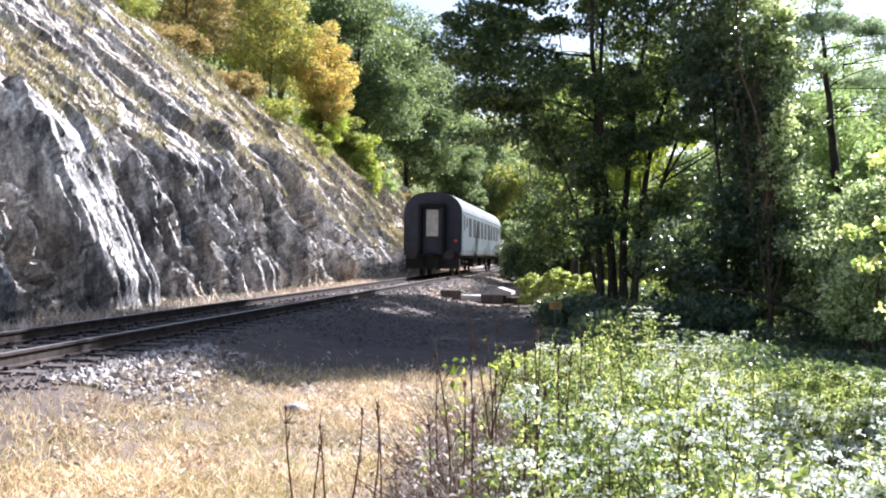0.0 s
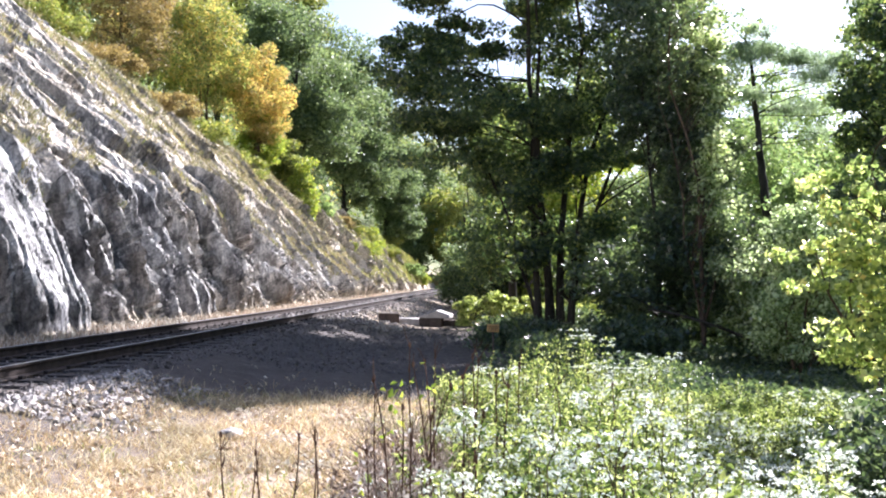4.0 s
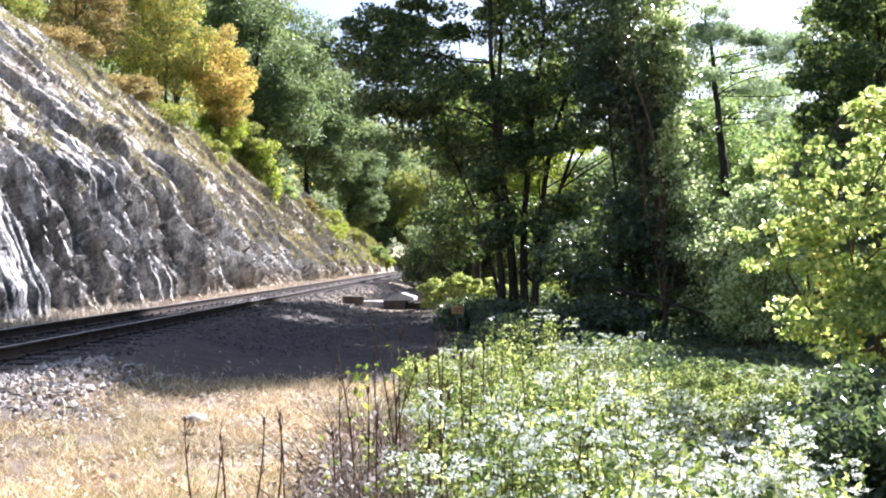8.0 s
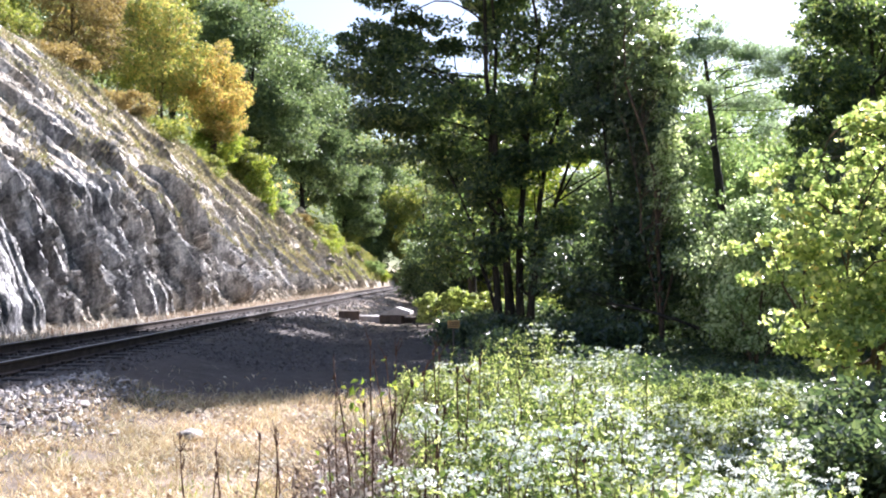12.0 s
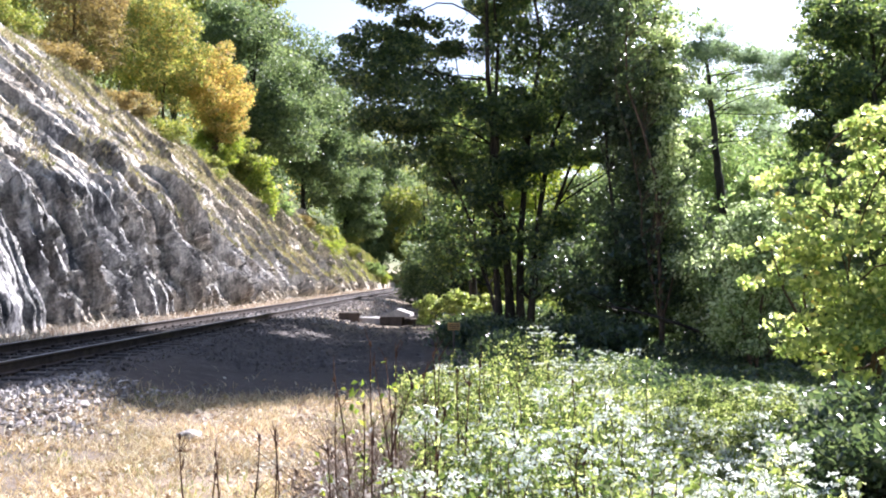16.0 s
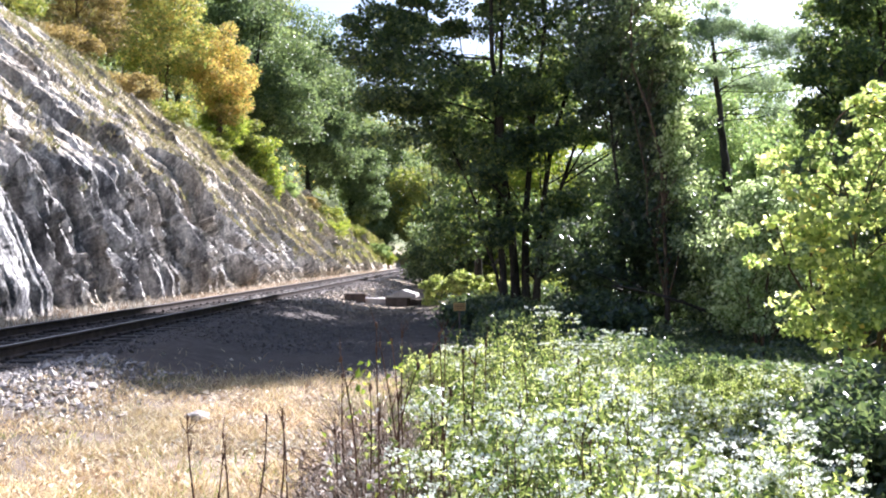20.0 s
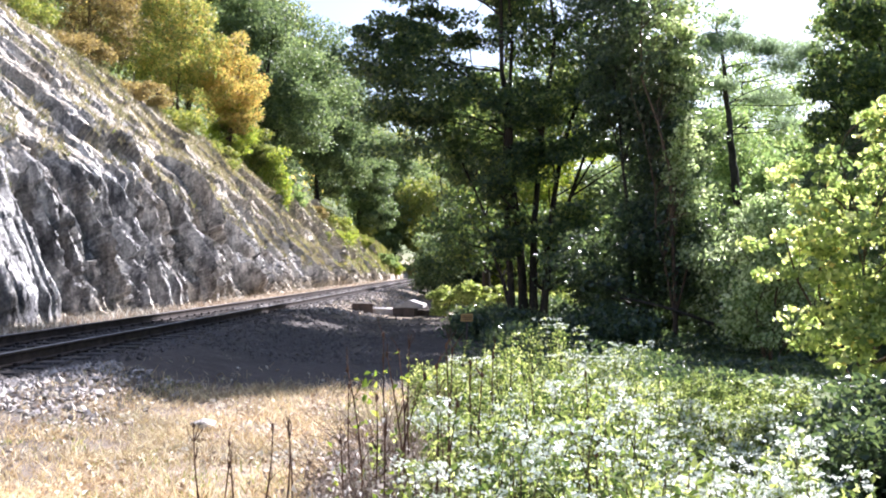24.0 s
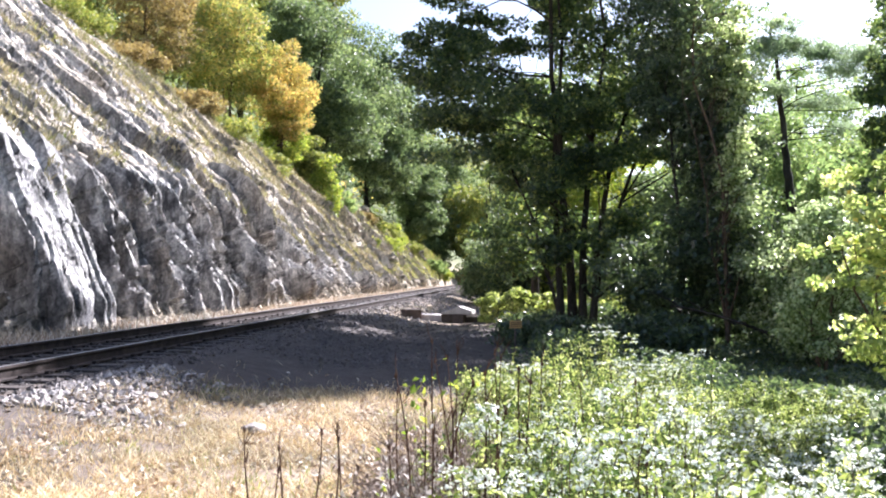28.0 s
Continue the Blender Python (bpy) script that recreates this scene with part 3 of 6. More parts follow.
    nt.links.new(pos.outputs["Z"], high.inputs["Value"])
    far = nt.nodes.new("ShaderNodeMapRange")
    for key, val in (("From Min", 32.0), ("From Max", 64.0), ("To Min", 0.0), ("To Max", 0.62)):
        far.inputs[key].default_value = val
    nt.links.new(pos.outputs["Y"], far.inputs["Value"])
    flat = nt.nodes.new("ShaderNodeMath")
    flat.operation = "MULTIPLY"
    flat.inputs[1].default_value = 0.55
    nt.links.new(sep.outputs["Z"], flat.inputs[0])
    total = flat.outputs[0]
    foot = nt.nodes.new("ShaderNodeMapRange")
    for key, val in (("From Min", 0.35), ("From Max", 1.1), ("To Min", 0.7), ("To Max", 0.0)):
        foot.inputs[key].default_value = val
    nt.links.new(pos.outputs["Z"], foot.inputs["Value"])
    for sock, gain in ((streak.outputs["Fac"], 0.35), (big.outputs["Fac"], 0.45), (high.outputs[0], 1.0), (far.outputs[0], 1.0), (foot.outputs[0], 1.0)):
        add = nt.nodes.new("ShaderNodeMath")
        add.operation = "MULTIPLY_ADD"
        add.inputs[1].default_value = gain
        nt.links.new(sock, add.inputs[0])
        nt.links.new(total, add.inputs[2])
        total = add.outputs[0]
    moss = ramp(nt, [(0.82, (0, 0, 0)), (1.0, (1, 1, 1))])
    half = nt.nodes.new("ShaderNodeMath")
    half.operation = "MULTIPLY"
    half.inputs[1].default_value = 0.85
    nt.links.new(total, half.inputs[0])
    nt.links.new(half.outputs[0], moss.inputs["Fac"])
    soil = ramp(nt, [(0.32, (0.13, 0.112, 0.085)), (0.45, (0.36, 0.312, 0.245)), (0.56, (0.58, 0.52, 0.43)), (0.68, (0.32, 0.31, 0.16))])
    nt.links.new(fin.outputs["Fac"], soil.inputs["Fac"])
    c = mixed(nt, c, soil.outputs["Color"], moss.outputs["Color"])
    g = ramp(nt, [(0.37, (0.45, 0.45, 0.47)), (0.5, (0.97, 0.97, 0.97)), (0.63, (1.5, 1.47, 1.42))])
    nt.links.new(fin.outputs["Fac"], g.inputs["Fac"])
    c = mixed(nt, c, g.outputs["Color"], 1.0, "MULTIPLY")
    for vo, lo, hi in ((cells[0], 0.6, 1.4), (cells[1], 0.5, 1.5)):
        tone = ramp(nt, [(0.0, (lo,) * 3), (1.0, (hi,) * 3)])
        nt.links.new(vo.outputs["Color"], tone.inputs["Fac"])
        c = mixed(nt, c, tone.outputs["Color"], 1.0, "MULTIPLY")
    nt.links.new(c, bsdf.inputs["Base Color"])
    bsdf.inputs["Roughness"].default_value = 0.85
    bsdf.inputs["Specular IOR Level"].default_value = 0.15
    stand = mixed(nt, mixed(nt, cells[0].outputs["Color"], cells[1].outputs["Color"], 0.4), mixed(nt, streak.outputs["Color"], fin.outputs["Color"], 0.6), 0.55)
    bumped(nt, bsdf, stand, 1.0, 0.22)
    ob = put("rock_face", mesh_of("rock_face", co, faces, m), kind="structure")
    tagged(ob, "steep grey fissured rock cutting with dry grassy ledges", "rock face")


make_rock()


# ---- railway ----
def make_railway():
    line = thing("railway_track", "single railway track with rusty rails on dark sleepers", "railway track", kind="structure")
    prof = np.array([(-0.036, 0.0), (0.036, 0.0), (0.036, -0.03), (0.010, -0.05), (0.010, -0.135), (0.07, -0.15), (0.07, -0.165), (-0.07, -0.165), (-0.07, -0.15), (-0.010, -0.135), (-0.010, -0.05), (-0.036, -0.03)])
    ys = np.concatenate([np.arange(-30, 130, 1.5), np.arange(130, 580, 6.0)])
    slope = track_slope(ys)
    nrm = np.stack([np.ones_like(ys), -slope], 1) / np.sqrt(1 + slope ** 2)[:, None]
    k = len(prof)
    for side in (-1, 1):
        cx = track_x(ys)[:, None] + nrm[:, :1] * (side * 0.753 + prof[None, :, 0])
        cy = ys[:, None] + nrm[:, 1:] * (side * 0.753 + prof[None, :, 0])
        cz = np.broadcast_to(0.5 + prof[None, :, 1], cx.shape)
        co = np.stack([cx, cy, cz], -1).reshape(-1, 3)
        i, j = np.meshgrid(np.arange(len(ys) - 1), np.arange(k), indexing="ij")
        faces = np.stack([i * k + j, i * k + (j + 1) % k, (i + 1) * k + (j + 1) % k, (i + 1) * k + j], -1).reshape(-1, 4)
        slots = np.where(j.ravel() == 0, 1, 0)
        put("rail", mesh_of("rail", co, faces, [M_RAIL, M_RAIL_TOP], slots=slots), line, "rusty rail with a worn bright head")
    sl = bpy.data.meshes.new("sleeper")
    bm = box(2.5, 0.24, 0.16, bevel=0.015)
    bm.to_mesh(sl)
    bm.free()
    sl.materials.append(M_SLEEPER)
    cl = bpy.data.meshes.new("rail_clip")
    bm = box(0.06, 0.10, 0.05, -0.11, 0, 0.10, 0.01)
    box(0.06, 0.10, 0.05, 0.11, 0, 0.10, 0.01, bm)
    bm.to_mesh(cl)
    bm.free()
    cl.materials.append(M_RAIL)
    y = 4.0
    while y < 112:
        s = put("sleeper", sl, line)
        s.matrix_basis = pose(float(track_x(y)), y, 0.335 - 0.084 + random.uniform(-0.008, 0.004), 0, 0, -math.degrees(math.atan(track_slope(y))) + random.uniform(-0.7, 0.7))
        if y < 46:
            for side in (-0.753, 0.753):
                c = put("rail_clip", cl, s)
                c.matrix_basis = pose(side, 0, 0)
        y += 0.62
    rest = [(box_quads(float(track_x(v)), v, 0.25, 2.5, 0.24, 0.16)) for v in np.arange(112.5, 400, 0.62)]
    co, fa = joined(rest)
    put("distant_sleepers", mesh_of("distant_sleepers", co, fa, M_SLEEPER), line, kind="stuff")


def box_quads(x, y, z, sx, sy, sz):
    c = np.array([(a, b, d) for a in (-0.5, 0.5) for b in (-0.5, 0.5) for d in (-0.5, 0.5)]) * [sx, sy, sz] + [x, y, z]
    f = np.array([(0, 1, 3, 2), (4, 6, 7, 5), (0, 4, 5, 1), (2, 3, 7, 6), (0, 2, 6, 4), (1, 5, 7, 3)])
    return c, f


def stones(name, x, y, z, size, mat, label, category):
    """Many small angular stones as one heap."""
    n = len(x)
    octa = np.array([(1, 0, 0), (-1, 0, 0), (0, 1, 0), (0, -1, 0), (0, 0, 0.8), (0, 0, -0.6)], float)
    tri = np.array([(0, 2, 4), (2, 1, 4), (1, 3, 4), (3, 0, 4), (2, 0, 5), (1, 2, 5), (3, 1, 5), (0, 3, 5)])
    co = octa[None] * rng.uniform(0.7, 1.1, (n, 6, 1)) + rng.normal(size=(n, 6, 3)) * 0.3
    a = rng.uniform(0, 6.28, n)
    c, s = np.cos(a)[:, None], np.sin(a)[:, None]
    rx = co[..., 0] * c - co[..., 1] * s
    ry = co[..., 0] * s + co[..., 1] * c
    co = np.stack([rx, ry, co[..., 2]], -1) * size[:, None, None] + np.stack([x, y, z], 1)[:, None]
    faces = (np.arange(n)[:, None, None] * 6 + tri[None]).reshape(-1, 3)
    return tagged(put(name, mesh_of(name, co.reshape(-1, 3), faces, mat)), label, category, kind="stuff")


def make_ballast():
    n = 11000
    y = 6 + 60 * rng.uniform(0, 1, n) ** 1.6
    d = rng.uniform(-1.75, 1.9, n)
    x = track_x(y) + d
    stones("ballast", x, y, ground_z(x, y) + 0.01 * rng.normal(size=n), rng.uniform(0.02, 0.05, n), M_GRAVEL, "dark grey crushed stone ballast along the track", "ballast")
    # lighter copy of the ballast, sunshine put into the stone colour
    n = 6000
    y = 28 + 62 * rng.uniform(0, 1, n) ** 1.3
    x = track_x(y) + rng.uniform(-1.75, 3.4, n)
    stones("sunlit_ballast", x, y, ground_z(x, y) + 0.03, rng.uniform(0.025, 0.06, n), M_STONE, "ballast on the sunlit stretch of line, its colour paled for sunshine", "ballast")
    n = 800
    y = 9.0 + 3.6 * rng.uniform(0, 1, n) ** 1.2
    x = track_x(y) + 1.5 + 1.7 * rng.beta(1.2, 2.4, n)
    stones("stone_rubble", x, y, ground_z(x, y) + 0.02, rng.uniform(0.018, 0.055, n), M_STONE, "pale broken stones spilled beside the track", "rubble")


make_railway()
make_ballast()


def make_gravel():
    # gravel in a darker stone colour, to deepen the tree shade here
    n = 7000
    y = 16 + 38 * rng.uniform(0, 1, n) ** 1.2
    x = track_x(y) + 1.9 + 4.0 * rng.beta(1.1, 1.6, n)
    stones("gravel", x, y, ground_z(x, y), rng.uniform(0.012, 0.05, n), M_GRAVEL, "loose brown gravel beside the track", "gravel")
    for x, y, s in ((-2.46, 9.6, 0.12), (-3.9, 10.6, 0.08)):
        bm = bmesh.new()
        bmesh.ops.create_icosphere(bm, subdivisions=3, radius=1)
        for v in bm.verts:
            v.co = v.co * (1 + 0.35 * noise.noise(v.co * 1.4 + Vector((x, y, 0)))) * s
            v.co.z *= 0.6
        me = bpy.data.meshes.new("field_stone")
        bm.to_mesh(me)
        bm.free()
        me.materials.append(M_STONE)
        ob = put("field_stone", me)
        ob.matrix_basis = pose(x, y, float(ground_z(x, y)) + s * 0.3)
        tagged(ob, "pale stone half sunk in the dry grass", "stone", "field stones")


make_gravel()


# ---- passenger coach ----
def coach_outline(shrink=0.0):
    """Half-round roofed cross-section, x and height over the rail."""
    pts = [(1.36 - shrink, 1.02 + shrink), (1.42 - shrink, 1.3), (1.42 - shrink, 2.95)]
    for i in range(1, 10):
        a = math.radians(i * 9)
        pts.append(((1.42 - shrink) * math.cos(a) ** 0.75, 2.95 + (1.10 - shrink) * math.sin(a) ** 1.0))
    pts.append((0.0, 4.05 - shrink))
    return pts + [(-x, z) for x, z in reversed(pts[:-1])]


def prism(pts, y0, y1, bm=None):
    bm = bm or bmesh.new()
    a = [bm.verts.new((x, y0, z)) for x, z in pts]
    b = [bm.verts.new((x, y1, z)) for x, z in pts]
    n = len(pts)
    for i in range(n):
        bm.faces.new((a[i], b[i], b[(i + 1) % n], a[(i + 1) % n]))
    bm.faces.new(a)
    bm.faces.new(b[::-1])
    bmesh.ops.recalc_face_normals(bm, faces=bm.faces)
    return bm


wheels = []


def make_coach():
    green = plain("coach_paint", (0.11, 0.14, 0.155), 0.4, 0.0, 0.2, 1.6)
    dark = plain("coach_end_paint", (0.030, 0.032, 0.046), 0.55, 0.0, 0.4, 2.5)
    roofp = plain("coach_roof", (0.20, 0.22, 0.24), 0.5, 0.0, 0.3, 1.2)
    black = plain("underframe_black", (0.022, 0.02, 0.019), 0.8, 0.0, 0.4, 4)
    rubber = plain("gangway_rubber", (0.009, 0.009, 0.010), 0.85, 0, 0.2, 6)
    glass = plain("coach_window", (0.012, 0.014, 0.018), 0.55, 0, 0.1, 2)
    pale_pane = plain("pale_door_pane", (0.34, 0.34, 0.30), 0.3, 0, 0.35, 6)
    red = plain("tail_lamp_red", (0.42, 0.05, 0.04), 0.4, 0, 0.0, 2, 0.06)
    steel = plain("buffer_steel", (0.035, 0.033, 0.032), 0.5, 0.6, 0.4, 6)
    coach = thing("passenger_coach", "grey-green railway passenger coach with a dark end rolling away", "railway coach")
    L = 24.5
    sec = coach_outline()
    wall = [p for p in sec if p[1] <= 3.22]
    body = part("body", prism(wall, -L / 2, L / 2), green, coach)
    roof_pts = [p for p in sec if p[1] >= 3.1]
    rp = [(x * 1.012, z + 0.012) for x, z in roof_pts]
    part("roof", prism(rp, -L / 2 - 0.06, L / 2 + 0.06), roofp, coach, "rounded grey roof")
    for s in (-1, 1):
        y = s * L / 2
        end = [(x * 0.985, z) for x, z in sec]
        part("end_wall", prism(end, y + s * 0.075, y + s * 0.12), dark, coach, "dark end wall")
        bm = box(0.16, 0.42, 2.25, -0.56, y + s * 0.30, 2.22, 0.05)
        box(0.16, 0.42, 2.25, 0.56, y + s * 0.30, 2.22, 0.05, bm)
        box(1.28, 0.42, 0.16, 0, y + s * 0.30, 3.38, 0.05, bm)
        part("gangway", bm, rubber, coach, "black rubber gangway bellows")
        door = part("end_door", box(0.94, 0.05, 2.15, 0, y + s * 0.15, 2.18, 0.02), dark, coach)
        part("door_pane", box(0.60, 0.03, 1.28, 0, y + s * 0.185, 2.56, 0.02), pale_pane, door, "pale glazed upper door pane")
        part("door_handle", box(0.03, 0.05, 0.16, 0.37, y + s * 0.20, 2.0, 0.008), steel, door)
        part("step_plate", box(1.0, 0.34, 0.05, 0, y + s * 0.29, 1.08, 0.01), black, coach)
        part("end_skirt", box(2.62, 0.22, 0.62, 0, y - s * 0.05, 0.68, 0.03), black, coach, "dark skirt under the end")
        part("headstock", box(2.5, 0.16, 0.34, 0, y + s * 0.08, 1.0, 0.02), black, coach)
        for q in (-1, 1):
            b = part("buffer", drum(0.10, 0.42, Matrix.Translation((q * 0.875, y + s * 0.36, 1.05)) @ Matrix.Rotation(math.pi / 2, 4, "X")), steel, coach)
            part("buffer_plate", drum(0.23, 0.05, Matrix.Translation((q * 0.875, y + s * 0.58, 1.05)) @ Matrix.Rotation(math.pi / 2, 4, "X")), steel, b)
            lamp = part("tail_lamp", drum(0.08, 0.07, Matrix.Translation((q * 1.13, y + s * 0.15, 1.72)) @ Matrix.Rotation(math.pi / 2, 4, "X")), black, coach)
            part("lens", drum(0.065, 0.03, Matrix.Translation((q * 1.13, y + s * 0.19, 1.72)) @ Matrix.Rotation(math.pi / 2, 4, "X")), red if q == 1 else dark, lamp, "red lamp glass")
            part("handrail", box(0.03, 0.03, 1.5, q * 1.30, y + s * 0.17, 1.95, 0.008), steel, coach)
        part("coupling_hook", box(0.10, 0.34, 0.16, 0, y + s * 0.30, 1.0, 0.03), steel, coach)
        for q in (-1, 1):
            part("brake_hose", drum(0.03, 0.5, Matrix.Translation((q * 0.35, y + s * 0.22, 0.72)) @ Matrix.Rotation(0.25 * s, 4, "X"), seg=10), rubber, coach)
    for q in (-1, 1):
        for i in range(9):
            y = -8.6 + i * 2.15
            w = part("side_window", box(0.03, 1.25, 0.95, q * 1.415, y, 2.45, 0.01), black, coach, "dark framed side window")
            part("pane", box(0.016, 1.15, 0.85, q * 1.427, y, 2.45), glass, w)
        for y in (-11.4, 11.4, -10.2, 10.2):
            if abs(y) > 11:
                d = part("side_door", box(0.03, 0.82, 2.05, q * 1.415, y, 2.10, 0.02), green, coach)
                part("pane", box(0.02, 0.42, 0.75, q * 1.43, y, 2.6, 0.01), glass, d)
                part("step", box(0.28, 0.8, 0.04, q * 1.40, y, 0.72, 0.01), black, coach)
            else:
                part("lavatory_window", box(0.03, 0.5, 0.5, q * 1.42, y, 2.65, 0.01), glass, coach)
        part("sill_rail", box(0.03, L, 0.10, q * 1.40, 0, 1.06, 0.01), black, coach)
    part("underframe", box(2.3, L - 0.4, 0.24, 0, 0, 0.98, 0.03), black, coach)
    for y, sy in ((-2.6, 2.2), (1.6, 1.6), (4.2, 1.1)):
        part("equipment_box", box(2.2, sy, 0.55, 0, y, 0.66, 0.05), black, coach)
    for y in (-9.5, 9.5):
        bogie = part("bogie_frame", box(2.1, 3.3, 0.16, 0, y, 0.72, 0.03), black, coach)
        for q in (-1, 1):
            part("side_frame", box(0.12, 3.2, 0.34, q * 1.02, y, 0.60, 0.05), black, bogie)
        for dy in (-1.25, 1.25):
            for q in (-1, 1):
                turn = Matrix.Rotation(math.pi / 2, 4, "Y")
                bm = drum(0.46, 0.10, turn, seg=28)
                drum(0.49, 0.03, Matrix.Translation((-q * 0.07, 0, 0)) @ turn, bm, seg=28)
                drum(0.13, 0.20, turn, bm, seg=16)
                for k in range(6):
                    a = k * math.pi / 3
                    drum(0.035, 0.13, Matrix.Translation((0, 0.27 * math.cos(a), 0.27 * math.sin(a))) @ turn, bm, seg=8)
                wheel = part("wheel", bm, steel, bogie)
                wheel.matrix_basis = pose(q * 0.75, y + dy, 0.46)
                wheels.append(wheel)
            part("axle", drum(0.08, 1.6, Matrix.Translation((0, y + dy, 0.46)) @ Matrix.Rotation(math.pi / 2, 4, "Y")), steel, bogie)
    for y in (-7, 0, 7):
        part("roof_vent", box(0.4, 0.7, 0.12, 0, y, 4.08, 0.03), roofp, coach)
    return coach


coach = make_coach()


def coach_pose(rear):
    """The coach's place when its rear end stands at that distance along the line."""
    a, b = rear + 2.75, rear + 21.75
    pa, pb = (float(track_x(a)), a), (float(track_x(b)), b)
    turn = -math.degrees(math.atan2(pb[0] - pa[0], pb[1] - pa[1]))
    return pose((pa[0] + pb[0]) / 2, (pa[1] + pb[1]) / 2, 0.5, 0, 0, turn)


# ---- trees and shrubs ----
def bend(a, b, r, sag=0.08, n=6):
    a, b = np.asarray(a, float), np.asarray(b, float)
    t = np.linspace(0, 1, n)[:, None]
    L = np.linalg.norm(b - a)
    mid = r.normal(size=3) * L * sag
    return a + (b - a) * t + np.sin(np.pi * t) * mid + (t * (1 - t)) * [0, 0, 0.25 * L]


def envelope(blobs, r):
    """Clump centres and radii inside a set of ellipsoids (x, y, z, rx, ry, rz, count, clump radius)."""
    cs, rs = [], []
    for x, y, z, rx, ry, rz, n, cr in blobs:
        d = unit(r.normal(size=(n, 3)))
        rad = r.uniform(0.10, 1, n)[:, None] ** 0.45
        cs.append(np.array([x, y, z]) + d * rad * [rx, ry, rz])
        rs.append(cr * r.uniform(0.65, 1.25, n))
    return np.concatenate(cs), np.concatenate(rs)


def tree(name, label, base, stems, blobs, mat, leaf, count, seed, flat=0.5, limbs=14, bark=None, up=0.5, width=0.62, group="", shell=0.4, above=None, thick=0.6, level=False):
    """A tree: stems (x, y, z of the top relative to the base, radius), limbs to the clumps, a crown of single leaves."""
    r = np.random.default_rng(seed)
    bark = bark or M_BARK
    root = thing(name, label, "tree" if "tree" in name else "shrub", pose(*base), group)
    paths = []
    for tx, ty, tz, rad, *foot in stems:
        n = 40 if level else 10
        t = np.linspace(0, 1, n)
        off = np.cumsum(r.normal(size=(n, 2)) * (0.004 if level else 0.02) * tz, 0) * t[:, None]
        sx, sy = r.uniform(-1, 1, 2) * rad * 1.2
        sx = foot[0] if foot else sx
        p = np.stack([sx + (tx - sx) * t ** 1.3 + off[:, 0], sy + (ty - sy) * t ** 1.3 + off[:, 1], -0.25 + (tz + 0.25) * t], 1)
        rr = rad * (1 - 0.85 * t) * (1 + 0.45 * np.exp(-t * 14))
        co, fa = tube(p, rr, 10)
        put("trunk", mesh_of("trunk", co, fa, bark, True), root)
        paths.append((p, rr))
    cen, cr = envelope(blobs, r)
    order = r.permutation(len(cen))
    twigs = []
    for c_i, k in enumerate(order[: limbs + (14 if level else 40)]):
        c = cen[k]
        best = None
        for p, rr in paths:
            under = p[p[:, 2] < c[2] - 0.15]
            if len(under) == 0:
                under = p[:2]
            j = len(under) - 1 - int(r.integers(0, 3))
            j = max(j, min(1, len(under) - 1))
            dd = np.linalg.norm(p[j] - c)
            if best is None or dd < best[0]:
                best = (dd, p[j], rr[j])
        _, a, ra = best
        path = bend(a, c, r)
        if c_i < limbs:
            co, fa = tube(path, np.linspace(min(ra * thick, 0.11), 0.012, len(path)), 6)
            put("limb", mesh_of("limb", co, fa, bark, True), root)
        else:
            twigs.append(tube(path, np.linspace(min(ra * 0.3, 0.03), 0.006, len(path)), 4))
    if twigs:
        co, fa = joined(twigs)
        put("branchwork", mesh_of("branchwork", co, fa, bark), root)
    pts = clump_points(cen, cr, count, r, flat, shell)
    pts[:, 2] = np.maximum(pts[:, 2], 0.03)
    put("crown", leaves("crown", pts, leaf, width, mat, up, 0.16, r, base[1] > 18), root)
    if above:
        cen, cr = envelope(above[0], r)
        put("upper_crown", leaves("upper_crown", clump_points(cen, cr, above[1], r, flat, shell), leaf * 1.5, width, mat, up + 0.8, 0.16, r, True), root)
    return root


def gz(x, y):
    return float(ground_z(x, y))


